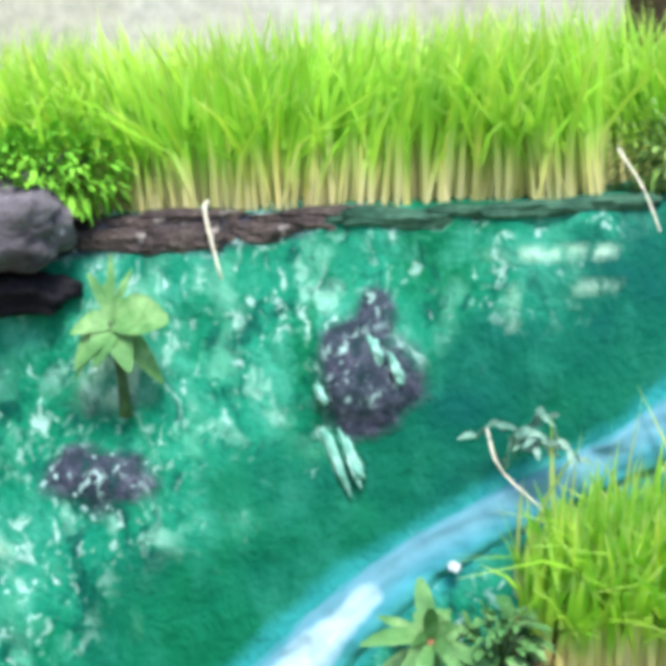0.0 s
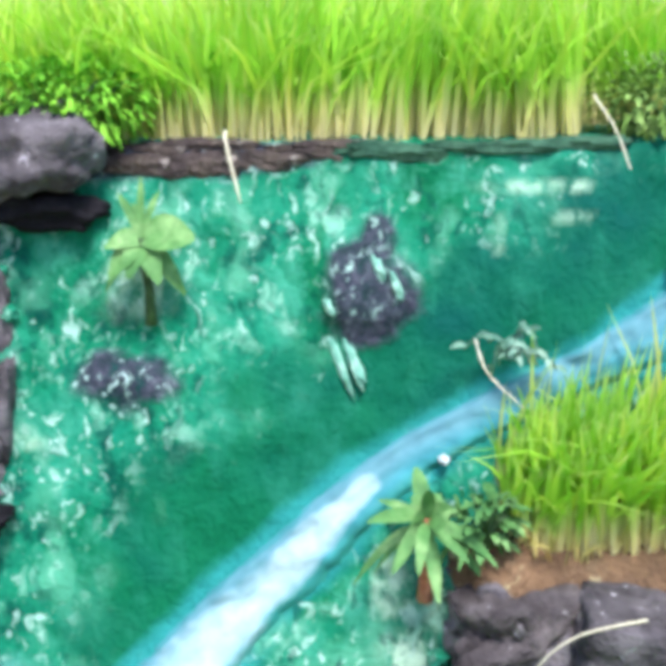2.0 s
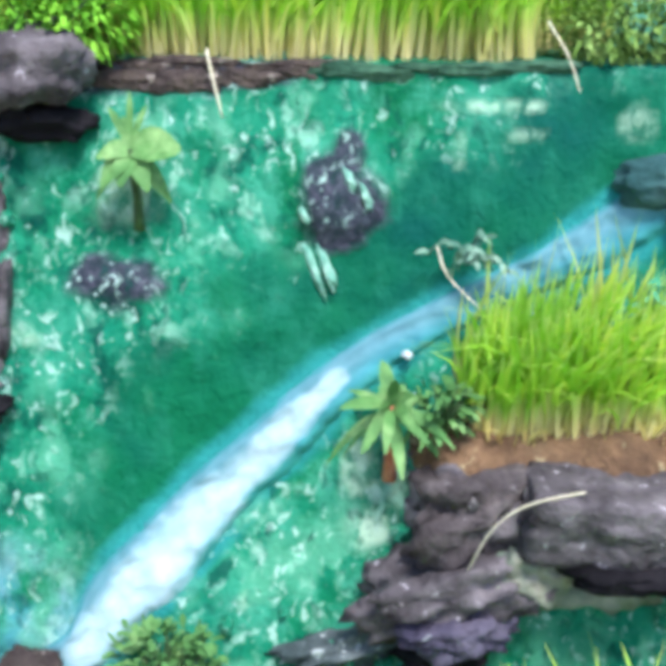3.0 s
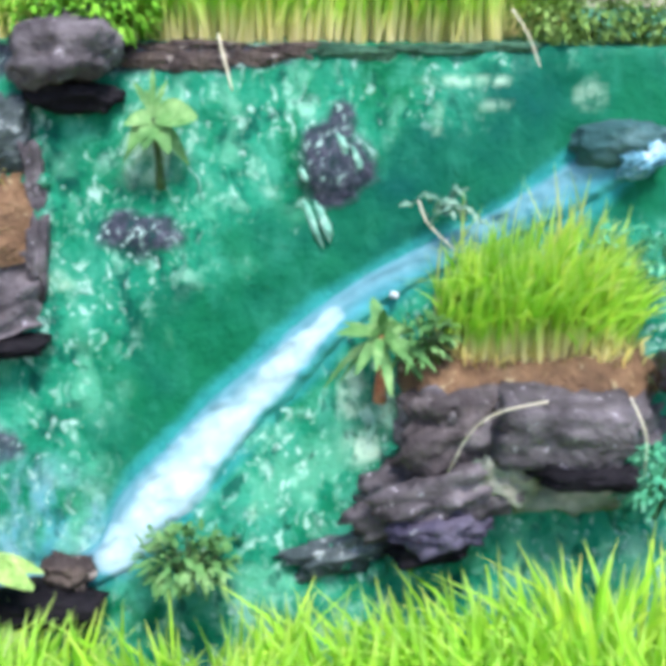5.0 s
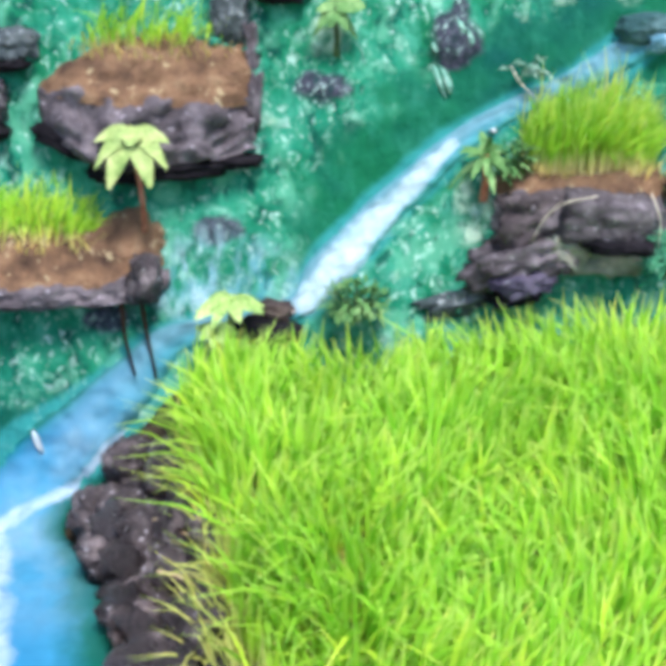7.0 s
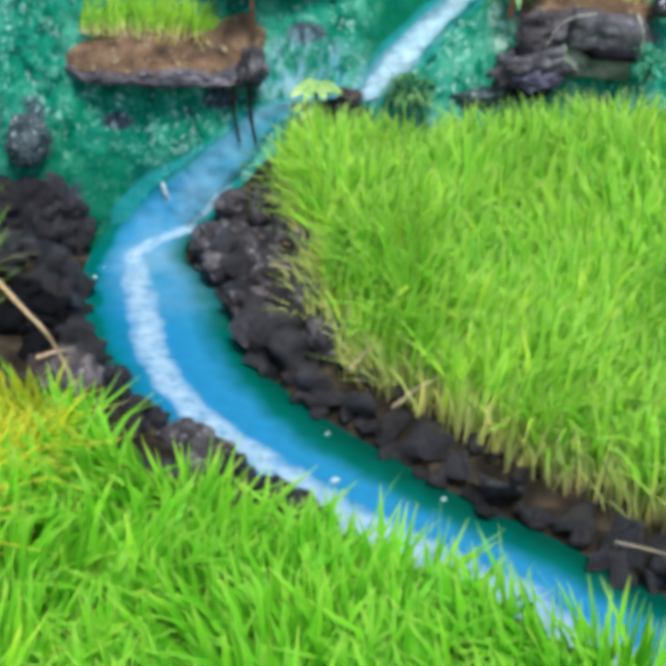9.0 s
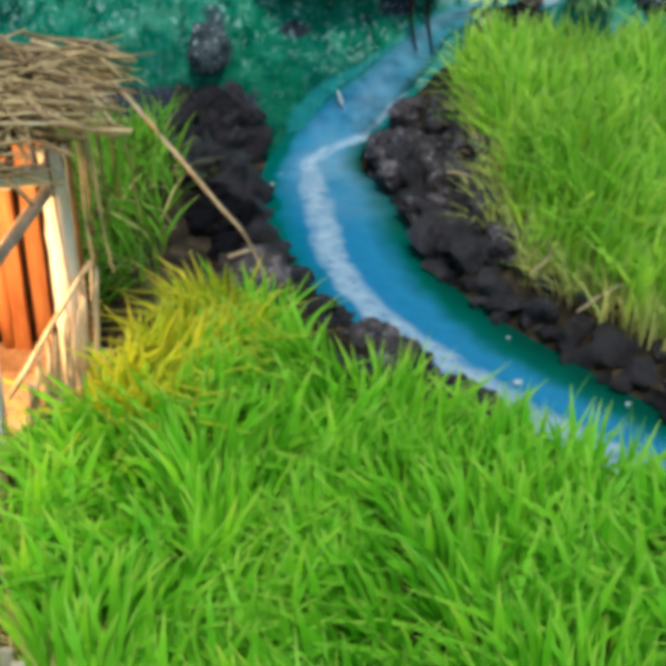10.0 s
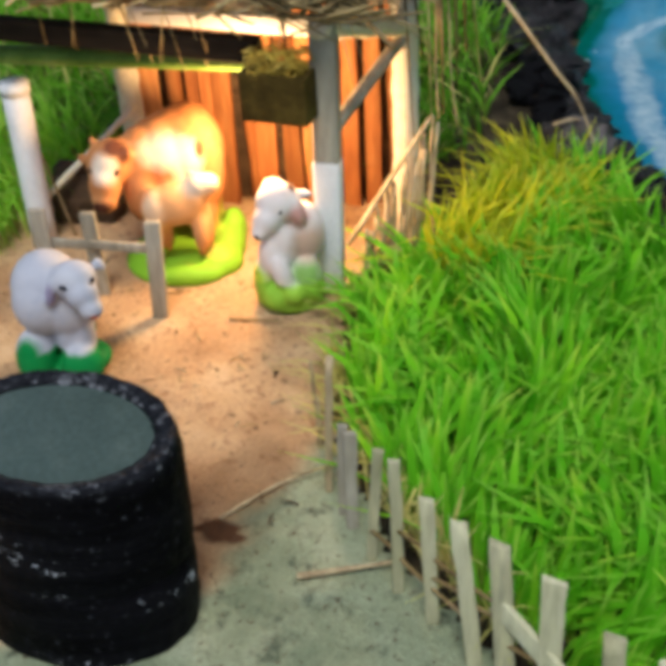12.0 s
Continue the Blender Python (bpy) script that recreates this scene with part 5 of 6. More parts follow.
def yard():
    """Sand in front of the stable running out over cement."""
    edge = [(-1.45, -0.15), (0.35, -0.15), (0.3, 0.12), (-0.14, 0.31), (-0.33, 0.45), (-0.43, 0.58), (-0.46, 0.70), (-0.49, 0.80), (-0.42, 0.88), (-0.44, 0.97), (-0.80, 1.01), (-1.0, 1.0), (-1.45, 0.9)]
    bm = bmesh.new()
    sand, damp = bm.verts.layers.float.new("sand"), bm.verts.layers.float.new("damp")
    xs, ys = np.arange(-1.45, 0.35, 0.008), np.arange(-0.15, 1.02, 0.008)
    grid = {}
    for i, x in enumerate(xs):
        for j, y in enumerate(ys):
            if inside(x, y, edge):
                wob = 0.022 * fbm((x * 14, y * 14, 4), 4)
                line = -0.452 + 0.30 * max(0.0, y - 0.45) + 0.45 * max(0.0, y - 0.54) + 2.0 * max(0.0, y - 0.60) - 1.2 * max(0.0, 0.365 - y)
                k = float(smooth(0.014, -0.018, x - line + wob))
                v = bm.verts.new((x, y, 0.030 + 0.004 * k + 0.0028 * fbm((x * 22, y * 22, 8), 4)))
                v[sand] = k
                # broad damp patch; the small ellipse is a hole's dark inside, painted flat
                v[damp] = 0.46 * float(smooth(1.3, 0.2, ((x + 0.470) / 0.048) ** 2 + ((y - 0.450) / 0.085) ** 2 + 30 * wob)) + 0.95 * float(smooth(1.1, 0.6, ((x + 0.467) / 0.021) ** 2 + ((y - 0.419) / 0.0105) ** 2))
                grid[i, j] = v
    for (i, j), v in grid.items():
        q = [grid.get(k) for k in ((i, j), (i + 1, j), (i + 1, j + 1), (i, j + 1))]
        if all(q):
            bm.faces.new(q)
    tagged(finish("floor", bm, yard_material()), "trodden orange sand running out over grey-green cement", "floor", kind="structure")


yard()
FLOOR = 0.033


# ---------------------------------------------------------------- tub
def tub():
    cx, cy, rx, ry, h = -0.534, 0.344, 0.0895, 0.063, 0.153
    thing = empty("stone_tub", (cx, cy, FLOOR))
    bm = bmesh.new()
    prof = [(0.99, -0.004), (1.01, 0.010), (1.02, 0.045), (0.995, 0.062), (1.015, 0.070), (1.01, 0.11), (1.0, 0.138), (0.97, h), (0.90, h + 0.001), (0.79, h - 0.003), (0.745, h - 0.012), (0.74, h - 0.03)]
    fine = catmull(prof, 4)
    rings = []
    for r, z in fine:
        ring = []
        for k in range(96):
            a = k * math.tau / 96
            d = 1 + 0.014 * fbm((math.cos(a) * 5, math.sin(a) * 5, z * 60), 4) + 0.008 * fbm((math.cos(a) * 16, math.sin(a) * 16, z * 150), 3)
            ring.append(bm.verts.new((math.cos(a) * rx * r * d, math.sin(a) * ry * r * d - 0.014 * (1 - z / h), z + 0.0015 * fbm((math.cos(a) * 7, math.sin(a) * 7, 1), 3))))
        rings.append(ring)
    for a, b in zip(rings, rings[1:]):
        for k in range(96):
            bm.faces.new((a[k], a[(k + 1) % 96], b[(k + 1) % 96], b[k]))
    part("wall", bm, BLACK_TUB, thing)
    bm = bmesh.new()
    bmesh.ops.create_circle(bm, cap_ends=True, segments=64, radius=1.0, matrix=pose(0, -0.003, h - 0.0035) @ Matrix.Diagonal((rx * 0.80, ry * 0.82, 1, 1)))
    part("fill", bm, TUB_WATER, thing, "dull grey-green fill", smooth=False)
    tagged(thing, "black rough-coated round tub filled with grey-green water", "tub")


tub()


# ---------------------------------------------------------------- stable
def stick(bm, a, b, r0, r1=None, sides=10, wobble=0.0, seed=0):
    a, b = Vector(a), Vector(b)
    pts, rs = [], []
    for i in range(6):
        f = i / 5
        o = Vector((fbm((f * 3, seed, 0), 2), fbm((f * 3, seed, 5), 2), 0)) * wobble
        pts.append(a.lerp(b, f) + (o if 0 < i < 5 else Vector()))
        rs.append(r0 + ((r1 if r1 is not None else r0) - r0) * f)
    add_tube(bm, pts, rs, sides)


def bamboo(bm, a, b, r, joints=3):
    a, b = Vector(a), Vector(b)
    pts, rs = [], []
    for i in range(joints * 6 + 1):
        f = i / (joints * 6)
        pts.append(a.lerp(b, f))
        rs.append(r * (1.10 if i % 6 == 0 else 0.97 if i % 6 in (1, 5) else 1.0))
    add_tube(bm, pts, rs, 14)


def stable():
    thing = empty("stable", (-0.66, 0.86, FLOOR))
    back = Matrix.Translation(-thing.location)

    def add(name, bm, mat, label="", smooth=True):
        bm.transform(back)
        return part(name, bm, mat, thing, label, smooth)

    bm = bmesh.new()
    add_box(bm, (0.0255, 0.0175, 0.296), pose(-0.5025, 0.779, FLOOR + 0.146, 0, 1.5, 8), 0.002)
    post = add("post", bm, WOOD_GREY, "square weathered post, its lower half painted")
    bm = bmesh.new()
    add_box(bm, (0.0270, 0.0190, 0.152), pose(-0.5048, 0.779, FLOOR + 0.073, 0, 1.5, 8), 0.002)
    bm.transform(back)
    part("paint_coat", bm, WHITE_PAINT, post, "thick coat of white paint")
    bm = bmesh.new()
    stick(bm, (-0.860, 0.776, FLOOR - 0.003), (-0.864, 0.790, 0.218), 0.0145, 0.0150, 16)
    pipe = add("post", bm, WHITE_PAINT, "round white pipe post")
    bm = bmesh.new()
    add_tube(bm, [(-0.864, 0.790, 0.212), (-0.864, 0.790, 0.224)], 0.0165, 16)
    bm.transform(back)
    part("cap", bm, WHITE_PAINT, pipe, "white pipe cap")
    bm = bmesh.new()
    bamboo(bm, (-0.458, 0.885, FLOOR - 0.003), (-0.462, 0.905, 0.300), 0.0135)
    add("post", bm, BAMBOO, "thick cream bamboo post")
    bm = bmesh.new()
    bamboo(bm, (-0.793, 0.898, FLOOR - 0.003), (-0.796, 0.908, 0.275), 0.0150)
    add("post", bm, BAMBOO, "thick cream bamboo post")
    # beams
    bm = bmesh.new()
    add_box(bm, (0.235, 0.016, 0.018), pose(-0.618, 0.838, 0.292, 0, 0, 0), 0.002)
    add("beam", bm, WHITE_PAINT, "white painted inner beam")
    bm = bmesh.new()
    bamboo(bm, (-0.500, 0.768, 0.318), (-0.458, 0.905, 0.274), 0.0105, 2)
    add("beam", bm, BAMBOO, "cream bamboo side beam")
    bm = bmesh.new()
    add_box(bm, (0.36, 0.020, 0.022), pose(-0.740, 0.768, 0.292, 0, 0, 0), 0.002)
    add("beam", bm, WOOD_BLACK, "dark brown front beam")
    bm = bmesh.new()
    bamboo(bm, (-0.905, 0.790, 0.252), (-0.560, 0.790, 0.272), 0.0100, 2)
    add("beam", bm, BAMBOO_GREEN, "green bamboo crossbar")
    bm = bmesh.new()
    add_box(bm, (0.30, 0.014, 0.016), pose(-0.64, 0.945, 0.285, 0, 0, 12), 0.002)
    add("beam", bm, WOOD_DARK, "dark rear beam")
    bm = bmesh.new()
    stick(bm, (-0.500, 0.783, 0.208), (-0.458, 0.905, 0.272), 0.0070, 0.0065, 8)
    add("brace", bm, WOOD_GREY, "weathered diagonal brace")
    bm = bmesh.new()
    stick(bm, (-0.872, 0.795, 0.072), (-0.770, 0.872, 0.172), 0.0042, 0.0036, 8)
    add("brace", bm, BAMBOO, "thin pale bamboo stay")
    bm = bmesh.new()
    stick(bm, (-0.862, 0.796, 0.175), (-0.834, 0.800, FLOOR), 0.0014, 0.0012, 6, 0.002, 2)
    add("string", bm, STRAW, "pale string slung from the pipe post")
    # slatted rear wall
    rnd = random.Random(5)
    x = -0.772
    for k in range(15):
        w = rnd.choice((0.012, 0.015, 0.018, 0.021, 0.024))
        if x > -0.478:
            break
        y = 0.905 + 0.066 * (x + 0.795) / 0.315
        bm = bmesh.new()
        hgt = 0.285 - FLOOR + rnd.uniform(-0.012, 0.004)
        if k % 4 == 1:
            stick(bm, (x, y + 0.006, FLOOR), (x + rnd.uniform(-0.003, 0.003), y + 0.006, FLOOR + hgt), w * 0.5, w * 0.44, 10, 0.003, k)
        else:
            turn = pose(x, y + rnd.uniform(-0.004, 0.004), FLOOR + hgt / 2, rnd.uniform(-1, 1), rnd.uniform(-1.4, 1.4), 12 + rnd.uniform(-10, 10))
            add_box(bm, (w, 0.007, hgt), Matrix(), 0.0015)
            bmesh.ops.subdivide_edges(bm, edges=[e for e in bm.edges if e.calc_length() > hgt * 0.5], cuts=9)
            for v in bm.verts:
                v.co.x += 0.0016 * fbm((v.co.z * 22, k * 3.0, 1 if v.co.x > 0 else 5), 3)
                v.co.y += 0.0012 * fbm((v.co.z * 30, k * 3.0, 9), 3)
            bm.transform(turn)
        add("slat", bm, SLAT_WOOD)
        x += w + rnd.uniform(0.0015, 0.005)
    # one flat dark panel that shows in the gaps between the slats
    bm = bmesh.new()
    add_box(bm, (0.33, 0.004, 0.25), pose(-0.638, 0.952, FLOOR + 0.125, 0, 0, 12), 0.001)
    add("backing", bm, WOOD_DARK, "dark panel behind the slats")
    # thatch: a bed of straw and many loose stalks
    bm = bmesh.new()
    for i in range(61):
        for j in range(31):
            bm.verts.new((-0.90 + 0.445 * i / 60, 0.765 + 0.20 * j / 30, 0.336 + 0.02 * j / 30 + 0.010 * fbm((i * 0.3, j * 0.3, 3), 4)))
    bm.verts.ensure_lookup_table()
    for i in range(60):
        for j in range(30):
            bm.faces.new([bm.verts[k] for k in (i * 31 + j, (i + 1) * 31 + j, (i + 1) * 31 + j + 1, i * 31 + j + 1)])
    bmesh.ops.solidify(bm, geom=bm.faces[:], thickness=0.010)
    add("thatch_bed", bm, STRAW_BED, "matted straw bed, coloured dark for the shade between the stalks")
    bm = bmesh.new()
    for k in range(680):
        x, y = rnd.uniform(-0.91, -0.46), rnd.uniform(0.752, 0.965)
        a = rnd.gauss(0.0, 0.55) if rnd.random() < 0.75 else rnd.uniform(0, math.pi)
        ln = rnd.uniform(0.05, 0.16)
        dx, dy = math.cos(a) * ln, math.sin(a) * ln
        z = 0.338 + 0.02 * (y - 0.745) / 0.27 + rnd.uniform(0, 0.030)
        bend = rnd.uniform(-0.012, 0.012)
        r = rnd.uniform(0.0009, 0.0024)
        add_tube(bm, [(x - dx / 2, y - dy / 2, z + rnd.uniform(-0.012, 0.010)), (x - dy * rnd.uniform(-0.2, 0.2), y + dx * rnd.uniform(-0.2, 0.2), z + bend), (x + dx / 2, y + dy / 2, z + rnd.uniform(-0.012, 0.010))], [r, r * 1.1, r * 0.6], 5)
    for k in range(190):
        x, y = rnd.uniform(-0.50, -0.420), rnd.uniform(0.80, 0.985)
        a, ln, z = rnd.gauss(0.0, 0.4), rnd.uniform(0.05, 0.13), 0.340 + 0.02 * (y - 0.745) / 0.27 + rnd.uniform(-0.004, 0.026)
        r = rnd.uniform(0.0008, 0.0022)
        dx, dy = math.cos(a) * ln, math.sin(a) * ln
        add_tube(bm, [(x - dx / 2, y - dy / 2, z + 0.004), (x, y, z + rnd.uniform(-0.004, 0.010)), (x + dx / 2, y + dy / 2, z + rnd.uniform(-0.022, 0.006))], [r, r * 1.1, r * 0.6], 5)
    for x0, y0, z0, x1, y1, z1, r in ((-0.70, 0.80, 0.350, -0.365, 0.862, 0.338, 0.0042), (-0.66, 0.775, 0.352, -0.40, 0.845, 0.336, 0.0036), (-0.62, 0.93, 0.362, -0.43, 0.775, 0.300, 0.0032), (-0.60, 0.86, 0.372, -0.395, 0.955, 0.366, 0.0030)):
        add_tube(bm, [(x0, y0, z0), ((x0 + x1) / 2, (y0 + y1) / 2, (z0 + z1) / 2 + 0.008), (x1, y1, z1)], [r, r * 1.05, r * 0.7], 6)
    for k in range(150):
        x, y, z = rnd.uniform(-0.99, -0.45), rnd.uniform(0.742, 0.766), rnd.uniform(0.336, 0.356)
        a, ln, r = rnd.gauss(0.0, 0.25), rnd.uniform(0.05, 0.14), rnd.uniform(0.0008, 0.0020)
        add_tube(bm, [(x - math.cos(a) * ln / 2, y, z - math.sin(a) * ln / 2), (x, y - 0.004, z + rnd.uniform(-0.008, 0.008)), (x + math.cos(a) * ln / 2, y, z + math.sin(a) * ln / 2)], [r, r * 1.1, r * 0.6], 5)
    straws = add("thatch_straw", bm, STRAW, "tangled dry straw stalks")
    straws["kind"] = "stuff"
    bm = bmesh.new()
    for k in range(20):
        x = rnd.uniform(-0.98, -0.43)
        y = rnd.uniform(0.744, 0.760)
        ln = rnd.uniform(0.02, 0.065)
        s = rnd.uniform(-0.03, 0.03)
        r = rnd.uniform(0.0005, 0.0010)
        add_tube(bm, [(x, y + 0.02, 0.345), (x + s * 0.3, y - 0.004, 0.335), (x + s, y + rnd.uniform(-0.006, 0.006), 0.335 - ln)], [r, r, r * 0.5], 5)
    for k in range(9):
        x, y = rnd.uniform(-0.450, -0.400), rnd.uniform(0.80, 0.97)
        ln = rnd.uniform(0.05, 0.17)
        r = rnd.uniform(0.0010, 0.0026)
        add_tube(bm, [(x - 0.04, y, 0.352), (x, y, 0.336), (x + rnd.uniform(0, 0.02), y + rnd.uniform(-0.02, 0.02), 0.336 - ln)], [r, r, r * 0.5], 5)
    hang = add("hanging_straw", bm, STRAW, "loose straws hanging from the roof edge")
    hang["kind"] = "stuff"
    tagged(thing, "open miniature stable with straw roof and wooden slats", "stable")


stable()


def hay_box():
    thing = empty("hay_box", (-0.538, 0.760, 0.232))
    bm = bmesh.new()
    for sx, sy, cx, cy in ((0.066, 0.004, 0, -0.017), (0.066, 0.004, 0, 0.017), (0.004, 0.030, -0.031, 0), (0.004, 0.030, 0.031, 0)):
        add_box(bm, (sx, sy, 0.047), pose(cx, cy, 0.0235, 0, 0, 0), 0.0008)
    add_box(bm, (0.060, 0.032, 0.004), pose(0, 0, 0.003), 0.0006)
    part("box", bm, WOOD_OLIVE, thing)
    bm = bmesh.new()
    rnd = random.Random(9)
    for k in range(260):
        p = Vector((rnd.uniform(-0.028, 0.028), rnd.uniform(-0.018, 0.014), 0.044 + rnd.uniform(0, 0.022)))
        a, e = rnd.uniform(0, math.tau), rnd.uniform(-0.6, 0.6)
        d = Vector((math.cos(a), math.sin(a), math.sin(e))) * rnd.uniform(0.004, 0.009)
        add_tube(bm, [p - d, p + Vector((0, 0, 0.002)), p + d], [0.0006, 0.0008, 0.0004], 4)
    hay = part("hay", bm, STRAW_GOLD, thing, "golden hay heaped on top")
    hay["kind"] = "stuff"
    bm = bmesh.new()
    add_tube(bm, [(0.0, 0.017, 0.04), (0.0, 0.020, 0.075), (0.0, 0.022, 0.100)], 0.0015, 6)
    part("hanger", bm, WOOD_DARK, thing)
    tagged(thing, "small olive wooden box of golden hay hung by the post", "box")


hay_box()


def twig_hurdle():
    """Upright twigs under a slanting rail, beside the stable's open side."""
    a, b = Vector((-0.486, 0.815, FLOOR)), Vector((-0.432, 0.880, FLOOR))
    thing = empty("twig_fence", a)
    rnd = random.Random(21)
    for k in range(24):
        f = k / 23
        p = a.lerp(b, f) - a
        h = 0.044 + 0.108 * f + rnd.uniform(-0.008, 0.006)
        bm = bmesh.new()
        stick(bm, (p.x, p.y, -0.003), (p.x + rnd.uniform(-0.004, 0.014), p.y + rnd.uniform(-0.008, 0.008), h), rnd.uniform(0.0020, 0.0040), rnd.uniform(0.0014, 0.0024), 6, 0.005, k)
        part("twig", bm, TWIG_PALE if k % 3 else TWIG, thing)
    bm = bmesh.new()
    stick(bm, (-0.010, -0.012, 0.040), (b.x - a.x + 0.006, b.y - a.y, 0.160), 0.0030, 0.0024, 7, 0.002, 3)
    part("rail", bm, TWIG_PALE, thing)
    tagged(thing, "hurdle of thin dry twigs under a slanting rail", "fence")


twig_hurdle()


def gate():
    thing = empty("stake_gate", (-0.72, 0.69, FLOOR))
    for x, y, h, w, lean in ((-0.800, 0.700, 0.096, 0.017, 0.0), (-0.738, 0.700, 0.101, 0.016, 0.0), (-0.656, 0.676, 0.117, 0.016, 0.009)):
        bm = bmesh.new()
        add_box(bm, (w, 0.006, h), pose(x + 0.72, y - 0.69, h / 2 - 0.002, 0, 0, 18), 0.001)
        for v in bm.verts:
            v.co.x += lean * v.co.z / h
        part("stake", bm, WOOD_GREY, thing)
    bm = bmesh.new()
    add_box(bm, (0.156, 0.005, 0.010), pose(-0.724 + 0.72, 0.694 - 0.69, 0.066, 0, -11, -9.5), 0.001)
    part("rail", bm, WOOD_GREY, thing)
    tagged(thing, "low gate of three weathered wooden stakes and a rail", "gate")


gate()


def picket_fence():
    thing = empty("picket_fence", (-0.30, 0.41, FLOOR))
    rnd = random.Random(33)
    spots = [(-0.452, 0.590, 0.052, 0.0), (-0.428, 0.540, 0.056, 0.002), (-0.401, 0.492, 0.141, 0.009), (-0.380, 0.470, 0.096, 0.004), (-0.368, 0.459, 0.099, 0.002), (-0.343, 0.431, 0.117, 0.010), (-0.313, 0.408, 0.129, -0.001),
             (-0.281, 0.387, 0.120, -0.004), (-0.243, 0.360, 0.131, -0.013), (-0.220, 0.353, 0.128, -0.008), (-0.190, 0.345, 0.118, -0.002), (-0.146, 0.330, 0.098, -0.006), (-0.112, 0.325, 0.094, -0.008), (-0.070, 0.290, 0.100, 0.0), (-0.020, 0.270, 0.100, 0.0)]
    wide = (0.004, 0.004, 0.006, 0.008, 0.010, 0.008, 0.0085, 0.010, 0.011, 0.0135, 0.015, 0.014, 0.014, 0.012, 0.012)
    for k, (x, y, h, lean) in enumerate(spots):
        bm = bmesh.new()
        add_box(bm, (wide[k], 0.0035, h + 0.006), Matrix.Translation((x + 0.30, y - 0.41, -0.005)) @ pose(0, 0, 0, 0, 0, rnd.uniform(10, 40)) @ pose(0, 0, h / 2), 0.0007)
        bmesh.ops.subdivide_edges(bm, edges=[e for e in bm.edges if e.calc_length() > h * 0.5], cuts=6)
        for v in bm.verts:
            f = max(0.0, v.co.z) / h
            v.co.x += lean * f + 0.0010 * fbm((v.co.z * 30, k, 0), 3) + 0.0008 * fbm((v.co.z * 160, k, v.co.x * 300), 2)
            v.co.y += 0.0010 * fbm((v.co.z * 40, k, 7), 3)
            if f > 0.9:
                v.co.z -= rnd.uniform(0.1, 0.5) * (v.co.x - (x + 0.30)) + rnd.uniform(0, 0.002)
        part("picket", bm, WOOD_PALE if k > 4 else WOOD_GREY if k > 2 else TWIG, thing)
    for (x0, y0, *_), (x1, y1, *_), z in ((spots[5], spots[8], 0.030), (spots[6], spots[9], 0.060), (spots[7], spots[10], 0.044), (spots[9], spots[13], 0.036)):
        bm = bmesh.new()
        stick(bm, (x0 + 0.30, y0 - 0.41, z), (x1 + 0.30, y1 - 0.41, z + 0.006), 0.0016, 0.0014, 6, 0.003, 4)
        part("tie", bm, STRAW, thing)
    bm = bmesh.new()
    add_box(bm, (0.085, 0.0045, 0.016), pose(-0.196 + 0.30, 0.345 - 0.41, 0.046, 0, 38, -16), 0.001)
    part("brace", bm, WOOD_PALE, thing)
    tagged(thing, "row of thin pale wooden pickets along the grass", "fence")


picket_fence()


# ---------------------------------------------------------------- figurines
def figure_material(name, base, low, height, patches, rough=0.55):
    """Painted plaster: body colour, a green foot below a height, and round patches given by place and radius."""
    m, t, b = nodes_of(name, rough)
    co = t.nodes.new("ShaderNodeTexCoord").outputs["Object"]
    soft = noise_tex(t, 26, 3, vec=co)
    ragged = noise_tex(t, 75, 4, 0.7, vec=co)
    col = mix(t, ramp(t, soft, [(0.35, grey(0)), (0.65, grey(1))]), base[0], base[1])
    for place, radius, colour in patches:
        axes = radius if isinstance(radius, tuple) else (radius,) * 3
        radius = max(axes)
        d = node(t, "ShaderNodeVectorMath", **{"0": co, "1": place})
        d.operation = "SUBTRACT"
        d = node(t, "ShaderNodeVectorMath", **{"0": d.outputs[0], "1": [radius / a for a in axes]})
        d.operation = "MULTIPLY"
        d = node(t, "ShaderNodeVectorMath", **{"0": d.outputs[0]})
        d.operation = "LENGTH"
        w = node(t, "ShaderNodeMath", **{"0": ragged, "1": radius * 0.5})
        w.operation = "MULTIPLY_ADD"
        t.links.new(d.outputs["Value"], w.inputs[2])
        edge = radius * 1.25
        f = node(t, "ShaderNodeMapRange", **{"0": w.outputs[0], "1": edge * (1.30 if radius > 0.0075 else 1.12), "2": edge * (0.74 if radius > 0.0075 else 0.9), "3": 0.0, "4": 1.0})
        col = mix(t, f.outputs[0], col, colour)
    z = node(t, "ShaderNodeSeparateXYZ", **{"0": co}).outputs[2]
    w = node(t, "ShaderNodeMath", **{"0": soft, "1": 0.010})
    w.operation = "MULTIPLY_ADD"
    t.links.new(z, w.inputs[2])
    f = node(t, "ShaderNodeMapRange", **{"0": w.outputs[0], "1": height + 0.007, "2": height + 0.003, "3": 0.0, "4": 1.0})
    col = mix(t, f.outputs[0], col, mix(t, soft, low[0], low[1]))
    t.links.new(col, b.inputs["Base Color"])
    bumped(t, b, noise_tex(t, 160, 3, vec=co), 0.15, 0.002)
    return m


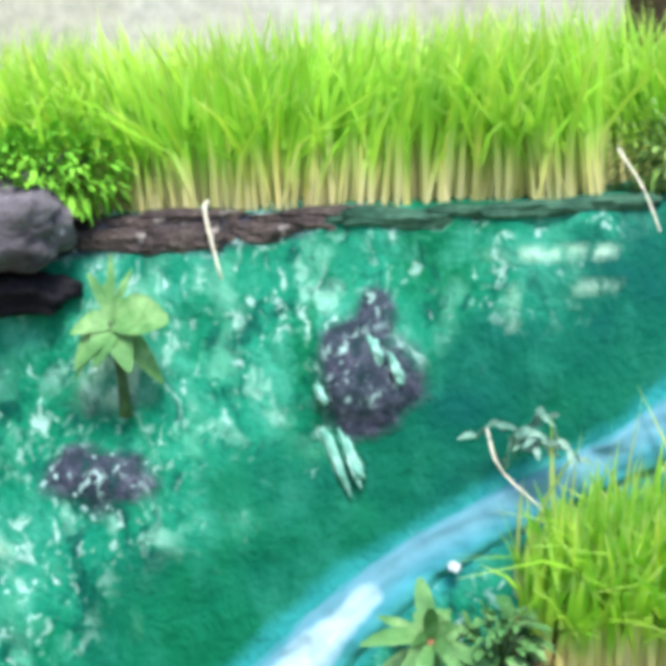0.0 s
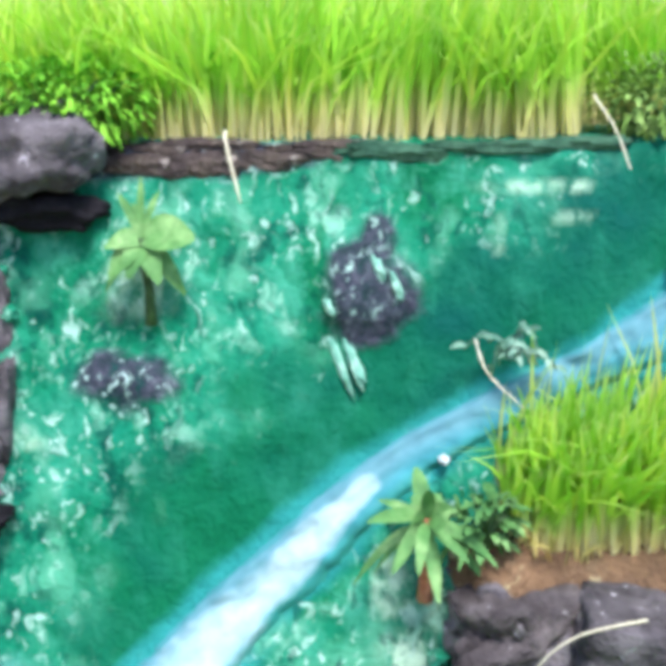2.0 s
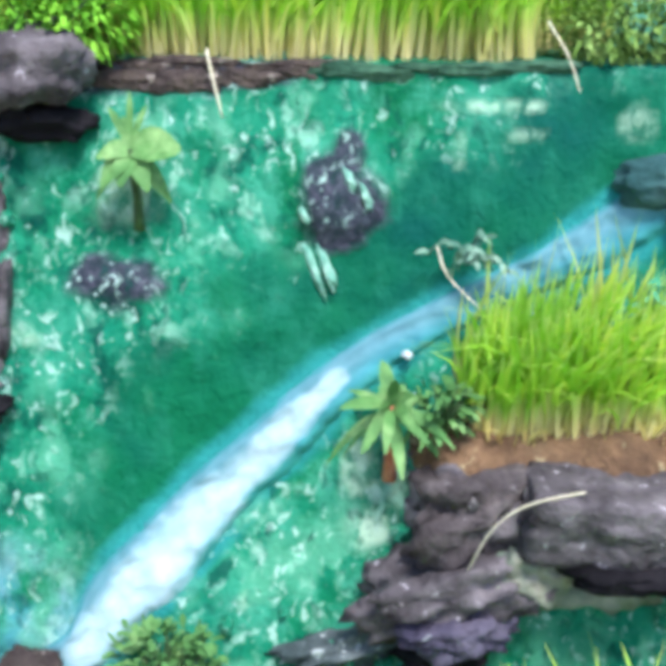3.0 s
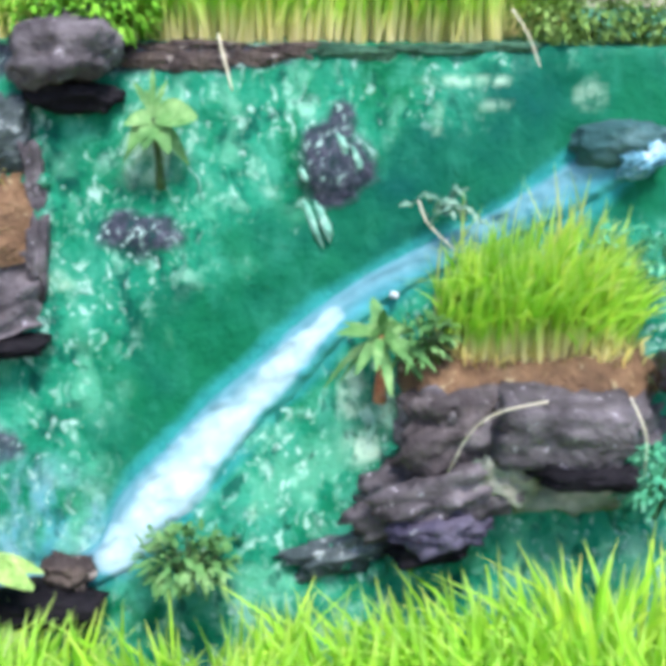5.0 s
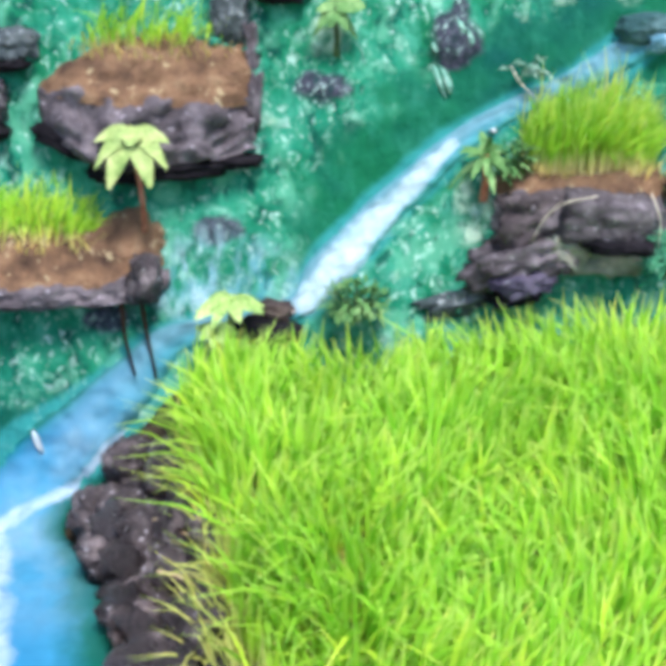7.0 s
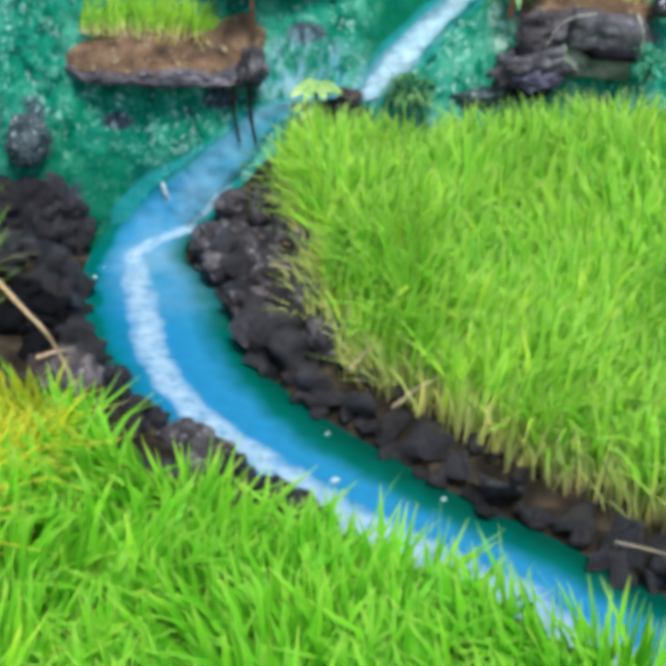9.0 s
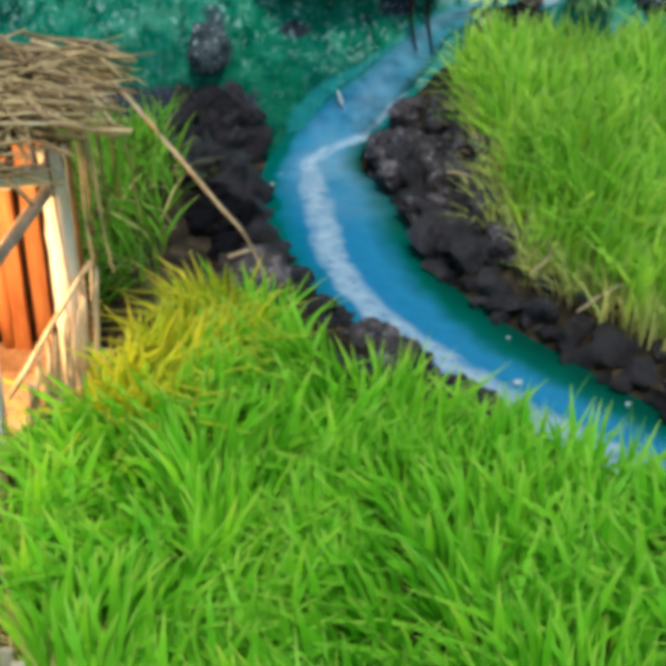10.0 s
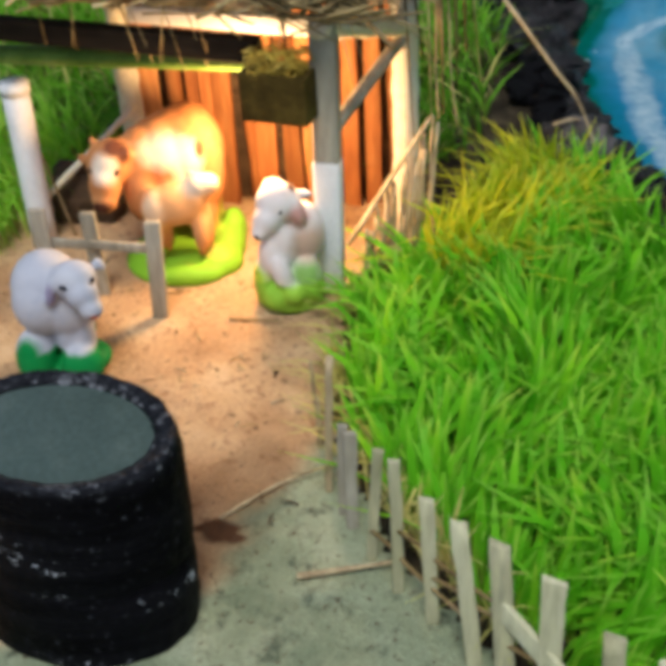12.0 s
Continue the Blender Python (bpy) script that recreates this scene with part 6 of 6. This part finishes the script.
def figurine(name, balls, at, turn, scale, material, label, voxel=0.0028, squash=(1, 1, 1), rounds=6):
    bm = bmesh.new()
    for c, r, t in balls:
        add_ball(bm, c, r, t, 3)
    ob = finish(name, bm, material)
    rm = ob.modifiers.new("weld", "REMESH")
    rm.mode, rm.voxel_size, rm.use_smooth_shade = "VOXEL", voxel, True
    sm = ob.modifiers.new("soften", "SMOOTH")
    sm.factor, sm.iterations = 0.5, rounds
    ob.matrix_world = pose(*at, 0, 0, turn) @ Matrix.Scale(scale, 4) @ Matrix.Diagonal((*squash, 1))
    return tagged(ob, label, "figurine", group="plaster animal figurines")


# calf: a smaller body with its head turned up towards the cow
CALF = [((0.000, -0.060, 0.078), (0.042, 0.020, 0.028), (0, -8, 0)), ((-0.024, -0.061, 0.074), (0.021, 0.019, 0.027), (0, 0, 0)), ((0.022, -0.060, 0.088), (0.022, 0.018, 0.024), (0, 20, 0)), ((0.033, -0.062, 0.104), (0.0180, 0.016, 0.0150), (0, 0, 0)), ((0.046, -0.064, 0.099), (0.011, 0.010, 0.009), (0, 0, 0)), ((0.022, -0.052, 0.114), (0.007, 0.004, 0.006), (0, -30, 0)),
       ((-0.032, -0.062, 0.042), (0.0105, 0.0105, 0.040), (0, 0, 0)), ((0.026, -0.063, 0.042), (0.0105, 0.0105, 0.040), (0, 0, 0)), ((-0.018, -0.050, 0.042), (0.0095, 0.0095, 0.038), (0, 0, 0)), ((0.034, -0.050, 0.042), (0.0095, 0.0095, 0.038), (0, 0, 0))]
# cow seen from its side, the head at -x bent to -y; its calf stands in front
COW = [((0.018, 0.022, 0.112), (0.040, 0.045, 0.050), (0, 0, 0)), ((0.026, 0.020, 0.086), (0.030, 0.038, 0.044), (0, 0, 0)), ((-0.004, 0.004, 0.092), (0.036, 0.032, 0.036), (0, 0, 0)), ((-0.010, 0.012, 0.110), (0.042, 0.040, 0.046), (0, 0, 0)), ((-0.032, 0.0, 0.114), (0.029, 0.030, 0.036), (0, 0, 0)), ((-0.052, -0.012, 0.120), (0.023, 0.020, 0.024), (0, 0, 0)),
       ((-0.066, -0.026, 0.124), (0.023, 0.019, 0.025), (0, 0, 0)), ((-0.070, -0.038, 0.106), (0.018, 0.016, 0.020), (15, 0, 0)), ((-0.072, -0.045, 0.092), (0.0145, 0.013, 0.012), (0, 0, 0)), ((-0.034, -0.010, 0.086), (0.024, 0.024, 0.040), (0, 0, 0)),
       ((-0.090, -0.020, 0.128), (0.010, 0.004, 0.006), (0, 25, 0)), ((-0.046, -0.030, 0.134), (0.011, 0.005, 0.007), (0, -25, 0)), ((-0.060, -0.022, 0.146), (0.010, 0.006, 0.005), (0, 0, 0)), ((-0.078, -0.020, 0.146), (0.004, 0.004, 0.008), (0, -15, 0)),
       ((-0.030, -0.004, 0.050), (0.012, 0.012, 0.056), (0, 0, 0)), ((-0.018, 0.030, 0.050), (0.012, 0.012, 0.056), (0, 0, 0)), ((0.030, 0.002, 0.050), (0.014, 0.014, 0.056), (0, 0, 0)), ((0.034, 0.038, 0.050), (0.013, 0.013, 0.056), (0, 0, 0)),
       ((0.0, -0.006, 0.004), (0.070, 0.064, 0.014), (0, 0, 0)), ((0.052, 0.0, 0.010), (0.020, 0.034, 0.022), (0, 0, 0)), ((0.044, -0.032, 0.008), (0.026, 0.026, 0.018), (0, 0, 0)), ((0.058, 0.020, 0.016), (0.015, 0.022, 0.024), (0, 0, 0)), ((0.010, -0.056, 0.006), (0.040, 0.014, 0.013), (0, 0, 0))]
COW += [((0.004, 0.018, 0.122), (0.036, 0.034, 0.038), (0, 0, 0)), ((0.043, -0.048, 0.108), (0.013, 0.011, 0.010), (0, 15, 0))]
COW += [((0.88 * c[0] + 0.004, 0.9 * (c[1] + 0.062) - 0.046, 0.80 * c[2] + 0.022), tuple(0.86 * q for q in r), a) for c, r, a in CALF]
COW_MAT = figure_material("painted_cow", ((0.38, 0.138, 0.046), (0.54, 0.240, 0.092)), ((0.14, 0.36, 0.02), (0.26, 0.50, 0.03)), 0.021,
                          [((0.006, -0.050, 0.078), (0.052, 0.022, 0.034), (0.60, 0.33, 0.15)), ((0.032, -0.056, 0.110), (0.020, 0.018, 0.012), (0.62, 0.52, 0.42)), ((-0.020, -0.056, 0.082), (0.012, 0.012, 0.020), (0.62, 0.46, 0.31)),
                           ((-0.002, -0.030, 0.134), (0.026, 0.022, 0.020), (0.56, 0.48, 0.39)), ((0.020, -0.026, 0.118), (0.016, 0.018, 0.026), (0.56, 0.48, 0.39)),
                           ((-0.066, -0.046, 0.128), (0.014, 0.014, 0.015), (0.70, 0.60, 0.49)), ((-0.075, -0.056, 0.090), (0.013, 0.010, 0.007), (0.07, 0.025, 0.015)), ((-0.084, -0.040, 0.124), 0.0034, (0.02, 0.012, 0.01)), ((-0.054, -0.042, 0.121), 0.0034, (0.02, 0.012, 0.01)),
                           ((-0.054, -0.030, 0.143), (0.015, 0.013, 0.008), (0.09, 0.032, 0.02)), ((-0.046, -0.032, 0.136), (0.006, 0.010, 0.008), (0.12, 0.045, 0.025)), ((0.034, -0.022, 0.130), (0.005, 0.014, 0.010), (0.14, 0.04, 0.015)),
                           ((0.054, -0.010, 0.010), (0.036, 0.055, 0.022), (0.20, 0.44, 0.03)), ((0.064, 0.012, 0.020), (0.024, 0.046, 0.034), (0.20, 0.44, 0.03))])
figurine("cow_figurine", COW, (-0.690, 0.800, FLOOR), 23, 1.04, COW_MAT, "brown and white plaster cow with calf on green base", squash=(0.92, 1.0, 1.0), rounds=10)
# lamb: sitting, its face down to -x
LAMB = [((0.018, 0.006, 0.074), (0.021, 0.022, 0.034), (0, 0, 0)), ((-0.004, -0.004, 0.072), (0.020, 0.019, 0.034), (0, 0, 0)), ((-0.015, -0.013, 0.062), (0.014, 0.013, 0.026), (0, 0, 0)), ((-0.005, -0.004, 0.114), (0.022, 0.020, 0.021), (0, 0, 0)), ((-0.016, -0.014, 0.102), (0.014, 0.014, 0.018), (0, 34, 0)), ((-0.024, -0.020, 0.092), (0.0085, 0.009, 0.009), (0, 30, 0)),
        ((0.013, -0.012, 0.108), (0.008, 0.009, 0.017), (0, -14, 0)), ((-0.008, 0.002, 0.128), (0.012, 0.010, 0.009), (0, 0, 0)), ((0.020, 0.004, 0.118), (0.010, 0.005, 0.004), (0, 10, 0)), ((-0.006, -0.026, 0.046), (0.010, 0.009, 0.022), (0, -14, 0)), ((0.004, -0.032, 0.026), (0.011, 0.009, 0.010), (0, 0, 0)),
        ((0.0, 0.0, 0.010), (0.036, 0.034, 0.016), (0, 0, 0)), ((-0.025, -0.008, 0.030), (0.011, 0.018, 0.028), (0, 0, 0)), ((0.018, -0.014, 0.030), (0.017, 0.019, 0.028), (0, 0, 0)), ((-0.010, -0.022, 0.018), (0.018, 0.014, 0.016), (0, 0, 0))]
LAMB_MAT = figure_material("painted_lamb", ((0.72, 0.68, 0.66), (0.72, 0.62, 0.58)), ((0.16, 0.40, 0.03), (0.36, 0.58, 0.06)), 0.037,
                           [((0.018, -0.020, 0.040), 0.017, (0.22, 0.40, 0.10)), ((-0.030, -0.016, 0.038), 0.014, (0.40, 0.58, 0.05)), ((0.016, -0.018, 0.104), 0.013, (0.62, 0.34, 0.30)), ((0.020, -0.010, 0.072), 0.018, (0.58, 0.40, 0.30)), ((-0.002, -0.026, 0.113), 0.0032, (0.02, 0.015, 0.015)), ((-0.028, -0.028, 0.089), 0.0036, (0.03, 0.02, 0.02)), ((0.010, -0.004, 0.130), 0.005, (0.10, 0.06, 0.05)),
                            ((-0.030, -0.022, 0.052), 0.0034, (0.02, 0.05, 0.01)), ((-0.034, -0.018, 0.046), 0.0030, (0.02, 0.05, 0.01)), ((-0.006, -0.036, 0.020), 0.0036, (0.03, 0.08, 0.02)), ((-0.004, -0.036, 0.036), (0.013, 0.010, 0.010), (0.72, 0.72, 0.64)), ((-0.014, -0.034, 0.022), (0.006, 0.008, 0.007), (0.66, 0.70, 0.52)), ((0.014, -0.032, 0.016), (0.006, 0.008, 0.005), (0.04, 0.10, 0.03))])
figurine("lamb_figurine", LAMB, (-0.539, 0.746, FLOOR), 23, 1.02, LAMB_MAT, "white plaster lamb sitting on a bright green base", 0.0022)
# sheep: the body at -x, the head at +x bent to -y
SHEEP = [((-0.009, 0.012, 0.090), (0.034, 0.036, 0.036), (0, 0, 0)), ((-0.012, 0.0, 0.080), (0.030, 0.030, 0.034), (0, 0, 0)), ((0.010, -0.004, 0.076), (0.028, 0.024, 0.034), (0, 0, 0)), ((0.014, -0.006, 0.096), (0.020, 0.020, 0.026), (0, 0, 0)), ((0.027, -0.020, 0.114), (0.0215, 0.020, 0.0185), (0, 0, 0)), ((0.035, -0.032, 0.104), (0.0155, 0.015, 0.016), (20, 0, 0)), ((0.042, -0.040, 0.093), (0.0115, 0.011, 0.011), (0, 0, 0)),
         ((0.005, -0.028, 0.106), (0.0050, 0.007, 0.0165), (0, 12, 0)), ((0.050, -0.006, 0.120), (0.0045, 0.005, 0.008), (0, -30, 0)),
         ((0.020, -0.010, 0.042), (0.014, 0.013, 0.034), (0, 0, 0)), ((0.008, -0.012, 0.044), (0.012, 0.012, 0.030), (0, 0, 0)), ((0.016, 0.018, 0.042), (0.012, 0.012, 0.034), (0, 0, 0)), ((-0.018, -0.006, 0.046), (0.013, 0.013, 0.034), (0, 0, 0)), ((-0.022, 0.024, 0.042), (0.012, 0.012, 0.034), (0, 0, 0)),
         ((0.0, 0.004, 0.008), (0.042, 0.034, 0.014), (0, 0, 0)), ((-0.027, -0.012, 0.022), (0.021, 0.022, 0.034), (0, 0, 0)), ((0.018, -0.022, 0.018), (0.021, 0.018, 0.024), (0, 0, 0))]
SHEEP_MAT = figure_material("painted_sheep", ((0.40, 0.42, 0.49), (0.50, 0.51, 0.56)), ((0.003, 0.17, 0.035), (0.010, 0.28, 0.070)), 0.036,
                            [((-0.032, -0.030, 0.040), 0.014, (0.004, 0.20, 0.045)), ((0.020, -0.038, 0.116), (0.0042, 0.006, 0.0030), (0.02, 0.02, 0.03)), ((0.047, -0.030, 0.117), (0.0040, 0.006, 0.0030), (0.02, 0.02, 0.03)), ((0.046, -0.050, 0.089), (0.0060, 0.005, 0.0030), (0.45, 0.17, 0.15)), ((0.004, -0.033, 0.104), (0.006, 0.006, 0.013), (0.30, 0.27, 0.40)), ((-0.006, -0.026, 0.026), 0.007, (0.0, 0.04, 0.015))])
figurine("sheep_figurine", SHEEP, (-0.701, 0.577, FLOOR), 23, 0.97, SHEEP_MAT, "white plaster sheep standing on a dark green base", 0.0022)
# plain dark brown lump filling the space left of the cow
rock((0.085, 0.050, 0.075), (-0.842, 0.850, FLOOR + 0.030), (0, 0, 10), 71, "dark brown lump beside the cow", WOOD_DARK, group="", name="dark_lump")


# ---------------------------------------------------------------- small litter
def litter():
    rnd = random.Random(77)
    k = 0
    while k < 60:
        x, y = rnd.uniform(-0.80, -0.42), rnd.uniform(0.42, 0.80)
        if y < 0.462 - 0.62 * (x + 0.52) + 0.03:
            continue
        if (x + 0.536) ** 2 / 0.1**2 + (y - 0.348) ** 2 / 0.08**2 < 1:
            continue
        k += 1
        a, ln = rnd.uniform(0, math.pi), rnd.uniform(0.005, 0.016)
        r = rnd.uniform(0.0005, 0.0012)
        bm = bmesh.new()
        add_tube(bm, [(-math.cos(a) * ln / 2, -math.sin(a) * ln / 2, 0), (0, 0, 0.0012), (math.cos(a) * ln / 2, math.sin(a) * ln / 2, 0)], [r, r, r * 0.6], 5)
        ob = finish("straw_bit", bm, WOOD_DARK if rnd.random() < 0.45 else TWIG if rnd.random() < 0.5 else STRAW)
        ob.location = (x, y, FLOOR + 0.0025)
        tagged(ob, "short piece of dry straw lying on sand", "straw", group="straw bits on the sand")


litter()
stalk([(-0.470, 0.430, FLOOR + 0.004), (-0.440, 0.480, FLOOR + 0.005), (-0.405, 0.515, FLOOR + 0.006)], 0.0018, "thin dry twig on the sand edge", TWIG, "twig", "dry branches")
stalk([(-0.388, 0.392, FLOOR + 0.004), (-0.350, 0.412, FLOOR + 0.005), (-0.319, 0.426, FLOOR + 0.008)], 0.0026, "short pale stick lying on cement", TWIG, "twig", "dry branches")
for x, y, z, drop, drift, r in ((-0.418, 0.858, 0.330, 0.128, 0.006, 0.0018), (-0.408, 0.862, 0.330, 0.136, 0.014, 0.0014)):
    stalk([(x - 0.030, y, z + 0.014), (x, y, z), (x + drift * 0.5, y - 0.004, z - drop * 0.6), (x + drift, y - 0.004, z - drop)], r, "long dry straw hanging from the stable roof", TWIG, "straw", "straws hanging from the roof")
stalk([(-0.585, 0.690, FLOOR + 0.004), (-0.560, 0.695, FLOOR + 0.004), (-0.530, 0.700, FLOOR + 0.004)], 0.0016, "pale straw on the sand near the lamb", STRAW)
PAINT_RUN = surface("pale_green_paint", [(0.06, 0.28, 0.20), (0.17, 0.40, 0.31), (0.32, 0.52, 0.43)], 90, 0.6, 0.4)
PEBBLE = surface("white_pebble", [(0.28, 0.40, 0.42), (0.40, 0.50, 0.52), (0.52, 0.60, 0.61)], 60, 0.5, 0.3)
for x, z, w, h, lean in ((0.264, 0.466, 0.007, 0.005, 0), (-0.284, 0.098, 0.007, 0.032, -18), (0.436, 0.478, 0.006, 0.006, 0)):
    rock((w, 0.010, h), on_slope(x, z, 0.006), (0, lean, 0), 80 + int(x * 50), "small white pebble fixed on the painted slope", PEBBLE, 0.35, 0.1, group="white pebbles", name="pebble")
for x, z, w, h in ((0.1975, 0.521, 0.0050, 0.038), (0.2065, 0.523, 0.0070, 0.032), (0.190, 0.560, 0.005, 0.014), (0.233, 0.574, 0.005, 0.018), (0.222, 0.584, 0.006, 0.016)):
    rock((w, 0.005, h), on_slope(x, z, 0.001), (-19, -22, 0), 400 + int(h * 1000), "thick run of pale green paint on the slope", PAINT_RUN, 0.5, 0.2, "runs of pale paint", "paint_run")
# flat white dabs added for the sparkles on the river
for x, y, w in ((0.011, 1.020, 0.012), (0.021, 0.996, 0.009), (-0.372, 1.535, 0.007), (0.000, 1.117, 0.005), (0.132, 0.995, 0.006), (-0.366, 1.575, 0.005)):
    rock((w, w * 0.7, 0.004), (x, y, 0.004), (0, 0, 30), 190 + int(w * 1000), "small flat white dab put in for a sparkle on the painted river", PEBBLE, 0.35, 0.1, group="white pebbles", name="pebble")
stalk([on_slope(-0.178, 0.272, 0.040), on_slope(-0.176, 0.225, 0.016), on_slope(-0.166, 0.180, 0.008)], 0.0034, "dark root hanging down to the stream", WOOD_BLACK, "root", "dark roots")
stalk([on_slope(-0.154, 0.272, 0.040), on_slope(-0.150, 0.225, 0.016), on_slope(-0.140, 0.176, 0.008)], 0.0034, "dark root hanging down to the stream", WOOD_BLACK, "root", "dark roots")
bm = bmesh.new()
add_tube(bm, [(0, 0, 0), (0.004, 0.01, 0.22), (0, 0.0, 0.45)], [0.022, 0.018, 0.016], 10)
trunk = finish("wooden_post", bm, WOOD_DARK)
trunk.location = (0.408, 2.06, 0.660)
tagged(trunk, "dark brown wooden post behind the terrace grass", "post")
